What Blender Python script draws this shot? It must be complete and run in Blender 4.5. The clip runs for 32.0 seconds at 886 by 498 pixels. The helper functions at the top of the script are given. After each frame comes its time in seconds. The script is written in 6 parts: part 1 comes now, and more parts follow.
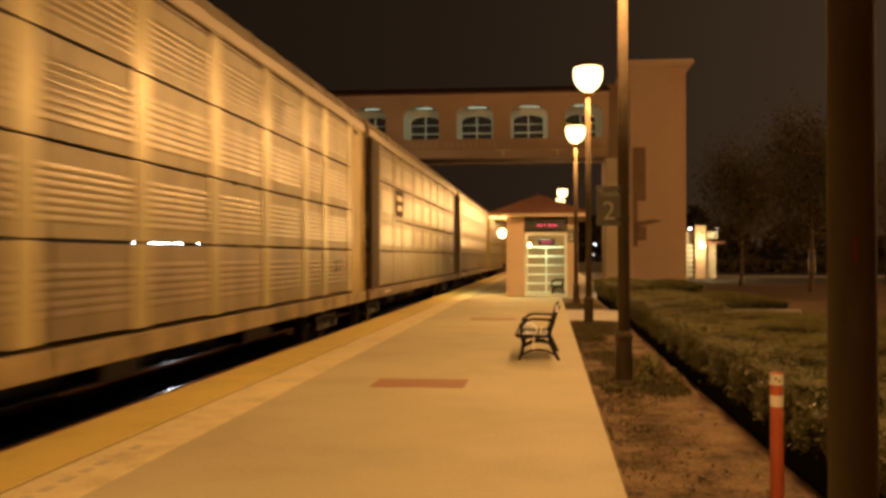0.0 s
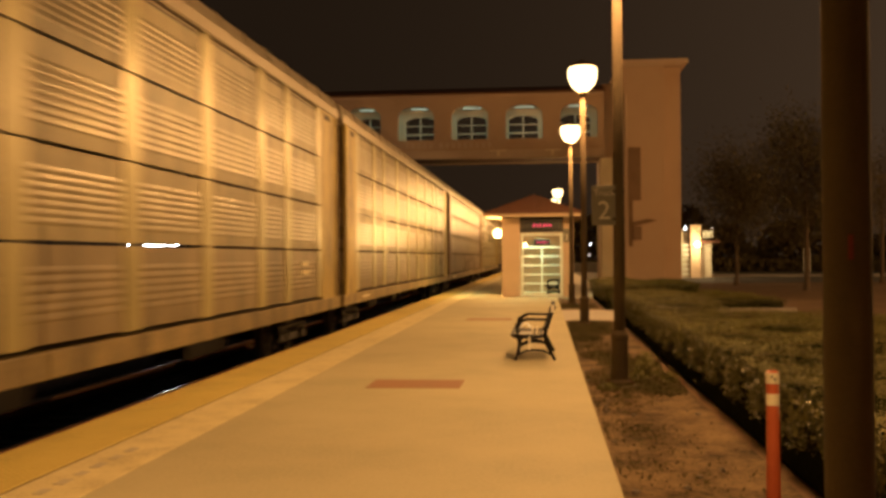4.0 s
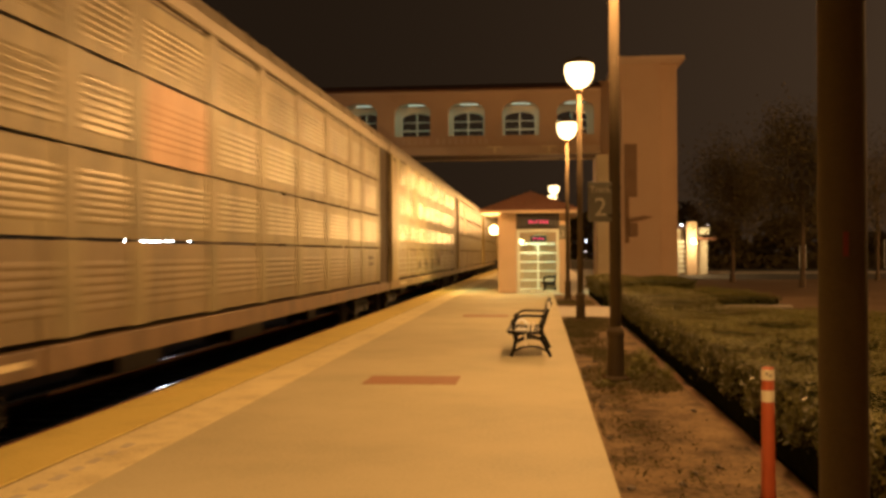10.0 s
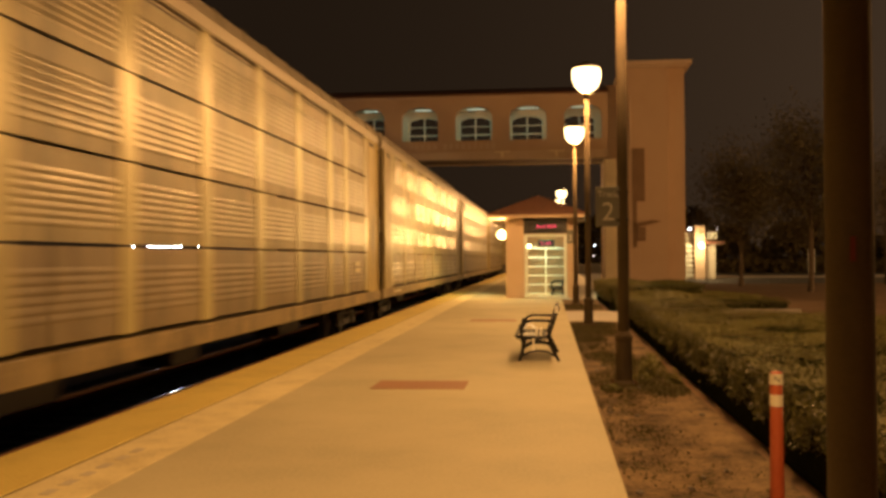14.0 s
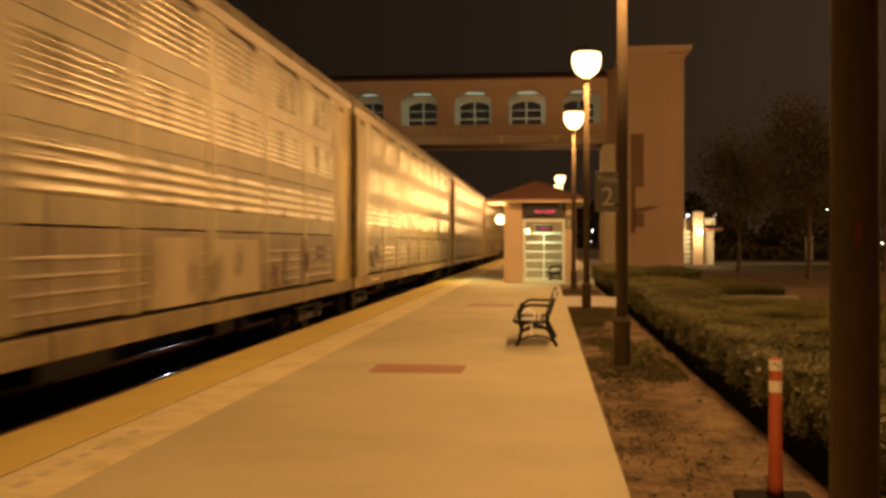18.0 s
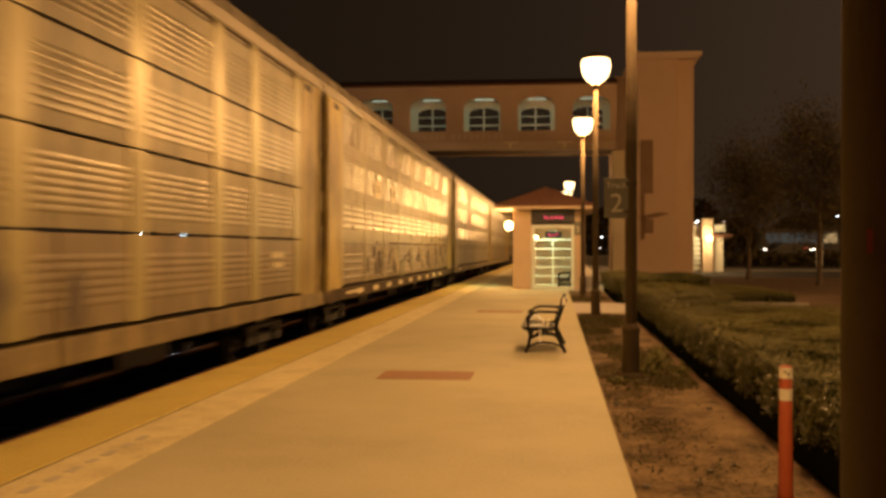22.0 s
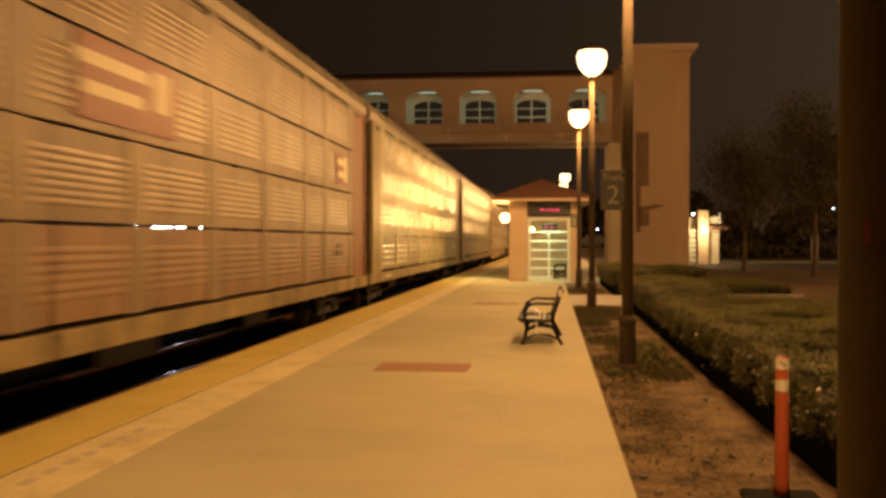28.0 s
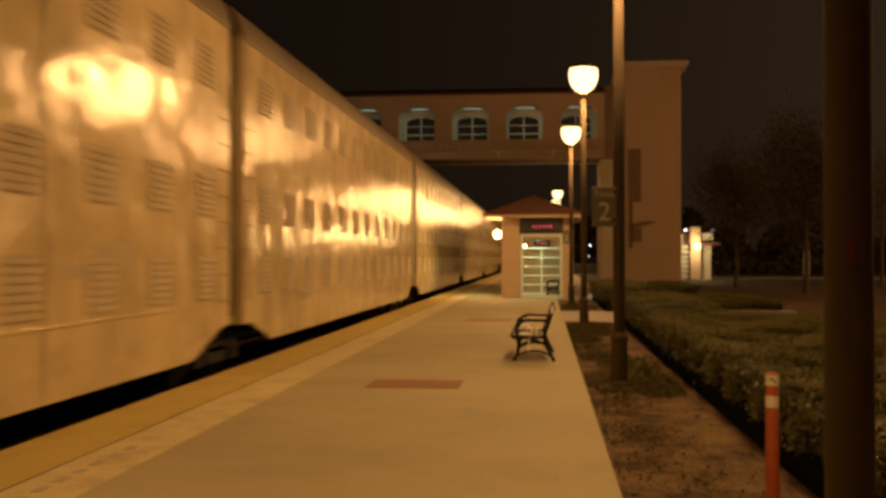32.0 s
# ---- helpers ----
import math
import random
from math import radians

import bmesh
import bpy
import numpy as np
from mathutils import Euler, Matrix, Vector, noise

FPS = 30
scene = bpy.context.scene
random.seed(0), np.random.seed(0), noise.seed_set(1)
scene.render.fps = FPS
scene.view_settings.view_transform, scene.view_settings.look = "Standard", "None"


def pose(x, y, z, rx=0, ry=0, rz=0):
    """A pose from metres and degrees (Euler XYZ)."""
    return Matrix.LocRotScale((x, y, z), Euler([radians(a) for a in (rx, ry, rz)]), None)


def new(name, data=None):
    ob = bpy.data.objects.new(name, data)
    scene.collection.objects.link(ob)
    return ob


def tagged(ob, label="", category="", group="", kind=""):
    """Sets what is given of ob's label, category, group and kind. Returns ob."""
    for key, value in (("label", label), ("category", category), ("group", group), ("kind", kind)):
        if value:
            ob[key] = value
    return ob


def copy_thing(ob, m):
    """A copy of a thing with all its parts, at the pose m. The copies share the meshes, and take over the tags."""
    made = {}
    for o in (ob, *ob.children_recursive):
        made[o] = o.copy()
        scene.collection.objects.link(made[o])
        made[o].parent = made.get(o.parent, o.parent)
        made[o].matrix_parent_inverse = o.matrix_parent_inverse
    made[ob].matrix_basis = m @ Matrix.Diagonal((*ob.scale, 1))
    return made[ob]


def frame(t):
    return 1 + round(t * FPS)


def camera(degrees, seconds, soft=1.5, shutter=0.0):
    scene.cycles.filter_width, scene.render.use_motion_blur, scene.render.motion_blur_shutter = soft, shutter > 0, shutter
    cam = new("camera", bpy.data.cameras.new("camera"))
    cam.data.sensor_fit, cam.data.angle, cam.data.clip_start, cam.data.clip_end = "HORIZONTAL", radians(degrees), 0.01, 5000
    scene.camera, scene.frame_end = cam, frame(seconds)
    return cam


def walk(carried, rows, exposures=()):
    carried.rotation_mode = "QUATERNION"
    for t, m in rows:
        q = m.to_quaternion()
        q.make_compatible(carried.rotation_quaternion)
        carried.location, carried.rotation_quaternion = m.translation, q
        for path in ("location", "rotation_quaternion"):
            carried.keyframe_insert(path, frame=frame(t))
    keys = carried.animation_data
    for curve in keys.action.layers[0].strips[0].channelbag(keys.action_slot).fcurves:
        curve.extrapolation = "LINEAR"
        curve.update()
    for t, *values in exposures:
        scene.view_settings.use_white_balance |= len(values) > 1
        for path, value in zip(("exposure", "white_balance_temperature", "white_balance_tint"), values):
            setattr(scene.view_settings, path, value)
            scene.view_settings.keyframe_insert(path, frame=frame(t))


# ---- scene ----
cam = camera(48.0, 32.0, soft=3.3, shutter=0.6)
PATH = [
    (0, pose(-0.0046, -0.0002, 1.6545, 90.436, 0.125, 6.032)),
    (0.5, pose(-0.0029, 0.0010, 1.6542, 90.592, 0.194, 5.954)),
    (1, pose(-0.0031, -0.0022, 1.6525, 90.676, 0.311, 5.805)),
    (1.5, pose(-0.0016, 0.0026, 1.6537, 90.721, 0.267, 5.806)),
    (2, pose(-0.0060, -0.0079, 1.6531, 90.674, 0.234, 5.915)),
    (2.5, pose(-0.0045, -0.0061, 1.6530, 90.597, 0.317, 6.074)),
    (3, pose(-0.0018, 0.0031, 1.6519, 90.578, 0.240, 5.918)),
    (3.5, pose(-0.0029, 0.0113, 1.6507, 90.438, 0.442, 5.791)),
    (5.5, pose(-0.0002, 0.0021, 1.6525, 90.694, 0.370, 5.758)),
    (6, pose(-0.0027, -0.0029, 1.6531, 90.663, 0.440, 5.894)),
    (6.5, pose(-0.0063, 0.0041, 1.6515, 90.667, 0.422, 6.017)),
    (7, pose(-0.0030, 0.0104, 1.6502, 90.561, 0.371, 5.907)),
    (7.5, pose(-0.0060, 0.0027, 1.6513, 90.507, 0.418, 5.977)),
    (8, pose(-0.0022, 0.0044, 1.6518, 90.587, 0.409, 6.009)),
    (8.5, pose(-0.0011, 0.0077, 1.6520, 90.683, 0.492, 6.021)),
    (9, pose(0.0000, 0.0000, 1.6500, 90.633, 0.450, 5.965)),
    (9.5, pose(-0.0064, -0.0009, 1.6527, 90.347, 0.329, 5.761)),
    (10, pose(-0.0022, 0.0067, 1.6502, 90.266, 0.317, 5.570)),
    (10.5, pose(-0.0056, 0.0090, 1.6491, 90.443, 0.111, 5.753)),
    (11, pose(-0.0059, 0.0036, 1.6528, 90.450, 0.036, 5.725)),
    (11.5, pose(-0.0017, 0.0057, 1.6503, 90.793, 0.242, 5.737)),
    (12, pose(0.0031, 0.0133, 1.6505, 90.728, 0.451, 5.824)),
    (12.5, pose(0.0044, 0.0023, 1.6505, 90.604, 0.220, 5.627)),
    (13, pose(0.0010, -0.0131, 1.6555, 90.594, 0.312, 5.802)),
    (13.5, pose(0.0012, -0.0063, 1.6541, 90.569, 0.540, 5.731)),
    (14, pose(-0.0030, -0.0142, 1.6528, 90.540, 0.449, 6.011)),
    (14.5, pose(-0.0034, -0.0043, 1.6490, 90.265, 0.440, 6.017)),
    (16.5, pose(-0.0058, 0.0172, 1.6494, 89.934, 0.252, 5.657)),
    (17, pose(-0.0067, 0.0290, 1.6437, 89.752, 0.250, 5.782)),
    (17.5, pose(-0.0182, 0.0152, 1.6450, 89.641, 0.251, 6.173)),
    (18, pose(-0.0166, 0.0175, 1.6455, 89.648, 0.026, 5.886)),
    (18.5, pose(-0.0121, 0.0269, 1.6467, 89.581, -0.181, 5.730)),
    (19, pose(-0.0138, 0.0118, 1.6473, 89.721, 0.120, 5.749)),
    (19.5, pose(-0.0094, 0.0246, 1.6455, 89.955, 0.306, 6.125)),
    (20, pose(-0.0154, 0.0150, 1.6486, 90.143, -0.124, 6.303)),
    (20.5, pose(-0.0197, 0.0171, 1.6450, 89.589, -0.280, 6.833)),
    (21, pose(-0.0217, 0.0246, 1.6432, 89.493, 0.099, 6.931)),
    (21.5, pose(-0.0181, 0.0268, 1.6446, 89.640, 0.105, 6.483)),
    (22, pose(-0.0129, 0.0371, 1.6474, 89.998, -0.072, 6.406)),
    (22.5, pose(-0.0172, 0.0194, 1.6477, 90.078, -0.099, 6.293)),
    (23, pose(-0.0159, 0.0268, 1.6470, 89.892, -0.218, 6.019)),
    (23.5, pose(-0.0170, 0.0259, 1.6485, 89.846, -0.194, 5.880)),
    (24, pose(-0.0178, 0.0273, 1.6469, 89.535, -0.126, 5.991)),
    (24.5, pose(-0.0154, 0.0354, 1.6425, 89.687, 0.050, 6.044)),
    (25, pose(-0.0159, 0.0358, 1.6425, 89.627, -0.091, 6.163)),
    (25.5, pose(-0.0176, 0.0339, 1.6425, 89.665, -0.167, 6.057)),
    (27.5, pose(-0.0249, 0.0149, 1.6440, 89.519, -0.149, 6.101)),
    (28, pose(-0.0226, 0.0259, 1.6430, 89.564, 0.002, 6.168)),
    (28.5, pose(-0.0165, 0.0404, 1.6421, 89.894, -0.030, 6.217)),
    (29, pose(-0.0148, 0.0299, 1.6467, 89.963, 0.070, 6.083)),
    (29.5, pose(-0.0140, 0.0143, 1.6439, 90.014, 0.054, 5.949)),
    (30, pose(-0.0138, 0.0087, 1.6472, 90.198, 0.117, 6.076)),
    (30.5, pose(-0.0133, 0.0115, 1.6454, 90.319, 0.175, 5.940)),
    (31, pose(-0.0113, 0.0137, 1.6447, 90.472, -0.094, 6.052)),
    (31.5, pose(-0.0066, 0.0191, 1.6451, 90.639, 0.043, 5.928)),
    (32, pose(-0.0074, 0.0131, 1.6473, 90.506, 0.056, 5.761)),
]
walk(cam, PATH, [(0.0, -0.05), (3.0, -0.02), (6.5, 0.0), (8.0, -0.12), (9.0, -0.12), (10.0, 0.05), (11.0, 0.08), (12.5, 0.0), (14.5, 0.0), (17.0, -0.17), (18.0, -0.14), (19.2, -0.22), (20.0, -0.42), (20.8, -0.15), (21.5, -0.1), (25.0, -0.08), (28.5, -0.04), (29.5, -0.1), (30.5, -0.3), (31.2, -0.54), (32.0, -0.92)])

# ---- world and large lights ----
world = bpy.data.worlds.new("night")
world.use_nodes = True
scene.world = world
# night sky; its brighter side towards the car park stands in for lamp haze
nt = world.node_tree
sky_way = nt.nodes.new("ShaderNodeTexCoord")
toward = nt.nodes.new("ShaderNodeVectorMath")
toward.operation = "DOT_PRODUCT"
toward.inputs[1].default_value = Vector((0.64, 0.76, 0.10)).normalized()
nt.links.new(sky_way.outputs["Generated"], toward.inputs[0])
positive = nt.nodes.new("ShaderNodeMath")
positive.operation = "MAXIMUM"
positive.inputs[1].default_value = 0.0
nt.links.new(toward.outputs["Value"], positive.inputs[0])
falloff = nt.nodes.new("ShaderNodeMath")
falloff.operation = "POWER"
falloff.inputs[1].default_value = 6.0
nt.links.new(positive.outputs[0], falloff.inputs[0])
glow = nt.nodes.new("ShaderNodeMath")
glow.operation = "MULTIPLY_ADD"
glow.inputs[1].default_value, glow.inputs[2].default_value = 2.3, 0.55
nt.links.new(falloff.outputs[0], glow.inputs[0])
nt.nodes["Background"].inputs[0].default_value = (0.0225, 0.0131, 0.0072, 1)
nt.links.new(glow.outputs[0], nt.nodes["Background"].inputs[1])

SODIUM = (1.0, 0.494, 0.160)
TUBE = (0.58, 1.0, 0.72)
LAMP_X = 0.97
NEAR_X = 0.932
LAMP_YS = (3.2, 13.1, 24.4, 35.4, 68.7, 80.0, 91.2, 102.4, 113.6)
LAMP_WATTS = 1300
NEAR_WATTS = 520


def lamp(name, place, watts, colour, radius):
    data = bpy.data.lights.new(name, "POINT")
    data.energy, data.color, data.shadow_soft_size = watts, colour, radius
    ob = new(name, data)
    ob.location = place
    return ob


def down_lamp(name, place, watts, colour, degrees):
    """The part of a lantern's light that its reflector throws downwards."""
    data = bpy.data.lights.new(name, "SPOT")
    data.energy, data.color, data.shadow_soft_size = watts, colour, 0.24
    data.spot_size, data.spot_blend = radians(degrees), 0.8
    ob = new(name, data)
    ob.location = place
    return ob


def area_lamp(name, place, watts, colour, sx, sy, turn=(0, 0, 0)):
    data = bpy.data.lights.new(name, "AREA")
    data.energy, data.color, data.shape, data.size, data.size_y = watts, colour, "RECTANGLE", sx, sy
    ob = new(name, data)
    ob.location = place
    ob.rotation_euler = [radians(a) for a in turn]
    return ob


for ly in LAMP_YS:
    lamp("street_light", (LAMP_X if ly > 10 else NEAR_X, ly, 6.02), LAMP_WATTS if ly > 10 else NEAR_WATTS, SODIUM, 0.24)
    down_lamp("street_light_down", (LAMP_X if ly > 10 else NEAR_X, ly, 6.0), 550 if ly > 10 else 1260, SODIUM, 150)
lamp("wall_light", (-1.9, 41.4, 2.62), 420, (1.0, 0.58, 0.19), 0.13)
lamp("booth_light", (11.2, 74.3, 2.47), 300, (1.0, 0.68, 0.30), 0.12)
area_lamp("shelter_tubes", (-0.2, 42.7, 3.10), 125, (0.74, 1.0, 0.56), 0.25, 1.6)
area_lamp("bridge_tubes", (-4.6, 56.1, 9.98), 26, TUBE, 15.0, 0.16)

# Unseen lamps added off to the right to brighten tower, hedges and trees.
FILL_LAMPS = ((38.0, 36.0, 20000), (40.0, 70.0, 5000))
for cx, cy, watts in FILL_LAMPS:
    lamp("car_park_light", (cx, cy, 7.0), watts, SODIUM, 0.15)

# ---- materials ----


def material(name, colours, rough=0.6, metal=0.0, scale=4.0, fine=60.0, bump=0.15, spec=0.5, per_object=0.0, per_island=0.0, stretch=(1, 1, 1), patchy=0.5, glow=None, glow_power=0.0, depth=0.01, grime=0.0, wave=0.0):
    """Two or three colours mixed by a broad and a fine noise, with fine relief."""
    m = bpy.data.materials.new(name)
    m.use_nodes = True
    nt = m.node_tree
    b = nt.nodes["Principled BSDF"]
    tc = nt.nodes.new("ShaderNodeTexCoord")
    mp = nt.nodes.new("ShaderNodeMapping")
    mp.inputs["Scale"].default_value = stretch
    nt.links.new(tc.outputs["Object"], mp.inputs["Vector"])
    n1 = nt.nodes.new("ShaderNodeTexNoise")
    n1.inputs["Scale"].default_value, n1.inputs["Detail"].default_value, n1.inputs["Roughness"].default_value = scale, 5, 0.6
    n2 = nt.nodes.new("ShaderNodeTexNoise")
    n2.inputs["Scale"].default_value, n2.inputs["Detail"].default_value = fine, 3
    nt.links.new(mp.outputs[0], n1.inputs["Vector"])
    nt.links.new(mp.outputs[0], n2.inputs["Vector"])
    mix = nt.nodes.new("ShaderNodeMath")
    mix.operation = "MULTIPLY_ADD"
    mix.inputs[1].default_value, mix.inputs[2].default_value = 0.35, 0.0
    nt.links.new(n2.outputs["Fac"], mix.inputs[0])
    add = nt.nodes.new("ShaderNodeMath")
    add.operation = "MULTIPLY_ADD"
    add.inputs[1].default_value = 0.65
    nt.links.new(n1.outputs["Fac"], add.inputs[0])
    nt.links.new(mix.outputs[0], add.inputs[2])
    ramp = nt.nodes.new("ShaderNodeValToRGB")
    es = ramp.color_ramp.elements
    lo, hi = 0.5 - 0.22 * (1.3 - patchy), 0.5 + 0.22 * (1.3 - patchy)
    es[0].position, es[1].position = lo, hi
    es[0].color, es[1].color = (*colours[0], 1), (*colours[-1], 1)
    if len(colours) > 2:
        e = es.new(0.5)
        e.color = (*colours[1], 1)
    nt.links.new(add.outputs[0], ramp.inputs["Fac"])
    out = ramp.outputs["Color"]
    if per_object or per_island:
        src = nt.nodes.new("ShaderNodeObjectInfo" if per_object else "ShaderNodeNewGeometry")
        hsv = nt.nodes.new("ShaderNodeHueSaturation")
        k = nt.nodes.new("ShaderNodeMath")
        k.operation = "MULTIPLY_ADD"
        amount = per_object or per_island
        k.inputs[1].default_value, k.inputs[2].default_value = amount, 1 - amount / 2
        nt.links.new(src.outputs["Random" if per_object else "Random Per Island"], k.inputs[0])
        nt.links.new(k.outputs[0], hsv.inputs["Value"])
        nt.links.new(out, hsv.inputs["Color"])
        out = hsv.outputs["Color"]
    if grime:
        gm = nt.nodes.new("ShaderNodeMapping")
        gm.inputs["Scale"].default_value = (1.0, 2.3, 0.55)
        nt.links.new(tc.outputs["Object"], gm.inputs["Vector"])
        if per_object:
            oi = nt.nodes.new("ShaderNodeObjectInfo")
            sh = nt.nodes.new("ShaderNodeVectorMath")
            sh.operation = "SCALE"
            sh.inputs[0].default_value = (37.0, 53.0, 71.0)
            nt.links.new(oi.outputs["Random"], sh.inputs["Scale"])
            nt.links.new(sh.outputs[0], gm.inputs["Location"])
        gn = nt.nodes.new("ShaderNodeTexNoise")
        gn.inputs["Scale"].default_value, gn.inputs["Detail"].default_value, gn.inputs["Roughness"].default_value = 1.1, 4, 0.62
        nt.links.new(gm.outputs[0], gn.inputs["Vector"])
        gr = nt.nodes.new("ShaderNodeValToRGB")
        gr.color_ramp.elements[0].position, gr.color_ramp.elements[1].position = 0.36, 0.56
        gr.color_ramp.elements[0].color = (1 - grime, 1 - grime * 1.05, 1 - grime * 1.1, 1)
        gr.color_ramp.elements[1].color = (1, 1, 1, 1)
        nt.links.new(gn.outputs["Fac"], gr.inputs["Fac"])
        mu = nt.nodes.new("ShaderNodeMix")
        mu.data_type, mu.blend_type = "RGBA", "MULTIPLY"
        mu.inputs[0].default_value = 1.0
        nt.links.new(out, mu.inputs[6])
        nt.links.new(gr.outputs["Color"], mu.inputs[7])
        out = mu.outputs[2]
    nt.links.new(out, b.inputs["Base Color"])
    rr = nt.nodes.new("ShaderNodeMath")
    rr.operation = "MULTIPLY_ADD"
    rr.inputs[1].default_value, rr.inputs[2].default_value = 0.3, rough - 0.15
    nt.links.new(n1.outputs["Fac"], rr.inputs[0])
    nt.links.new(rr.outputs[0], b.inputs["Roughness"])
    b.inputs["Metallic"].default_value = metal
    b.inputs["Specular IOR Level"].default_value = spec
    if bump:
        bp = nt.nodes.new("ShaderNodeBump")
        bp.inputs["Strength"].default_value, bp.inputs["Distance"].default_value = bump, depth
        nt.links.new(add.outputs[0], bp.inputs["Height"])
        nt.links.new(bp.outputs["Normal"], b.inputs["Normal"])
    if wave:
        # slow dents of thin sheet metal
        wm = nt.nodes.new("ShaderNodeMapping")
        wm.inputs["Scale"].default_value = (1.0, 1.0, 0.8)
        nt.links.new(tc.outputs["Object"], wm.inputs["Vector"])
        wn = nt.nodes.new("ShaderNodeTexNoise")
        wn.inputs["Scale"].default_value, wn.inputs["Detail"].default_value, wn.inputs["Roughness"].default_value = 1.5, 2.0, 0.45
        nt.links.new(wm.outputs[0], wn.inputs["Vector"])
        wb = nt.nodes.new("ShaderNodeBump")
        wb.inputs["Strength"].default_value, wb.inputs["Distance"].default_value = 1.0, wave
        nt.links.new(wn.outputs["Fac"], wb.inputs["Height"])
        if bump:
            nt.links.new(wb.outputs["Normal"], bp.inputs["Normal"])
        else:
            nt.links.new(wb.outputs["Normal"], b.inputs["Normal"])
    if glow:
        b.inputs["Emission Color"].default_value = (*glow, 1)
        b.inputs["Emission Strength"].default_value = glow_power
    return m


def glowing(name, colour, power, base=0.8):
    m = bpy.data.materials.new(name)
    m.use_nodes = True
    b = m.node_tree.nodes["Principled BSDF"]
    b.inputs["Base Color"].default_value = (base, base, base, 1)
    b.inputs["Emission Color"].default_value = (*colour, 1)
    b.inputs["Emission Strength"].default_value = power
    return m


def glass_material():
    m = bpy.data.materials.new("clear_glass")
    m.use_nodes = True
    b = m.node_tree.nodes["Principled BSDF"]
    b.inputs["Base Color"].default_value = (0.9, 0.95, 0.93, 1)
    b.inputs["Roughness"].default_value = 0.03
    b.inputs["Transmission Weight"].default_value = 1.0
    b.inputs["IOR"].default_value = 1.1
    return m


CONCRETE = material("platform_concrete", [(0.375, 0.345, 0.225), (0.46, 0.42, 0.275), (0.505, 0.465, 0.31)], 0.75, scale=0.55, fine=28, bump=0.12, spec=0.25, patchy=0.55)
FOOTING = material("footing_concrete", [(0.10, 0.085, 0.07), (0.19, 0.165, 0.135)], 0.9, scale=3, fine=50, bump=0.4)
YELLOW = material("tactile_yellow", [(0.46, 0.365, 0.10), (0.60, 0.485, 0.14), (0.65, 0.53, 0.165)], 0.65, scale=1.3, fine=40, bump=0.2)
WHITE_LINE = material("worn_white_line", [(0.52, 0.45, 0.25), (0.68, 0.60, 0.345), (0.76, 0.68, 0.41)], 0.6, scale=2.2, fine=30, bump=0.15, patchy=0.7)
MARKING = material("grey_lettering", [(0.45, 0.41, 0.32), (0.56, 0.51, 0.41)], 0.7, bump=0)
COVER = material("red_brown_cover", [(0.27, 0.135, 0.075), (0.34, 0.18, 0.10)], 0.65, scale=5, fine=80, bump=0.3)
SOIL = material("bare_soil", [(0.05, 0.036, 0.022), (0.155, 0.108, 0.062), (0.235, 0.165, 0.094)], 0.95, scale=1.5, fine=22, bump=0.9, spec=0.1, patchy=0.75, depth=0.03)
LAWN_SOIL = material("dry_ground", [(0.13, 0.085, 0.055), (0.23, 0.155, 0.10)], 0.95, scale=0.35, fine=9, bump=0.6, spec=0.1)
BALLAST = material("track_ballast", [(0.03, 0.027, 0.025), (0.09, 0.08, 0.07)], 0.95, scale=9, fine=60, bump=1.0, spec=0.1, depth=0.05)
ASPHALT = material("parking_asphalt", [(0.04, 0.038, 0.036), (0.065, 0.06, 0.056)], 0.85, scale=0.3, fine=30, bump=0.2)
PAVING = material("pale_paving", [(0.36, 0.33, 0.29), (0.46, 0.43, 0.38)], 0.8, scale=0.6, fine=20, bump=0.15)
RAIL_STEEL = material("rail_steel", [(0.42, 0.39, 0.36), (0.55, 0.52, 0.48)], 0.13, 1.0, scale=6, bump=0.05)
RUST = material("rusty_steel", [(0.09, 0.045, 0.025), (0.15, 0.075, 0.04)], 0.85, scale=9, bump=0.4)
TIE = material("timber_tie", [(0.04, 0.03, 0.022), (0.08, 0.06, 0.045)], 0.9, scale=6, bump=0.5)
STUCCO = material("tan_stucco", [(0.44, 0.31, 0.215), (0.52, 0.38, 0.27), (0.56, 0.42, 0.31)], 0.9, scale=0.35, fine=45, bump=0.35, spec=0.15, patchy=0.35)
STUCCO_TRIM = material("pale_stucco_trim", [(0.52, 0.40, 0.29), (0.60, 0.48, 0.37)], 0.88, scale=0.8, fine=45, bump=0.25, spec=0.15)
PIER_PAINT = material("pale_pier_stucco", [(0.70, 0.60, 0.42), (0.80, 0.70, 0.52)], 0.88, scale=0.8, fine=45, bump=0.25, spec=0.15)
CREAM = material("cream_wall", [(0.58, 0.54, 0.46), (0.66, 0.63, 0.55)], 0.8, scale=0.7, fine=40, bump=0.15)
ROOF_TILE = material("clay_roof_tile", [(0.11, 0.052, 0.034), (0.16, 0.075, 0.05), (0.19, 0.09, 0.06)], 0.9, scale=3, fine=30, bump=0.3, per_island=0.2)
POLE_PAINT = material("matt_bronze_paint", [(0.085, 0.064, 0.040), (0.115, 0.088, 0.056)], 0.75, 0.0, scale=4, fine=60, bump=0.1, spec=0.15)
DARK_METAL = material("dark_bronze_paint", [(0.030, 0.026, 0.021), (0.045, 0.038, 0.030)], 0.45, 0.0, scale=4, fine=60, bump=0.1)
BLACK_METAL = material("black_cast_iron", [(0.006, 0.0055, 0.005), (0.011, 0.010, 0.009)], 0.55, 0.0, scale=12, fine=90, bump=0.15, spec=0.25)
WHITE_FRAME = material("white_metal_frame", [(0.66, 0.70, 0.66), (0.76, 0.80, 0.76)], 0.4, scale=3, bump=0.03)
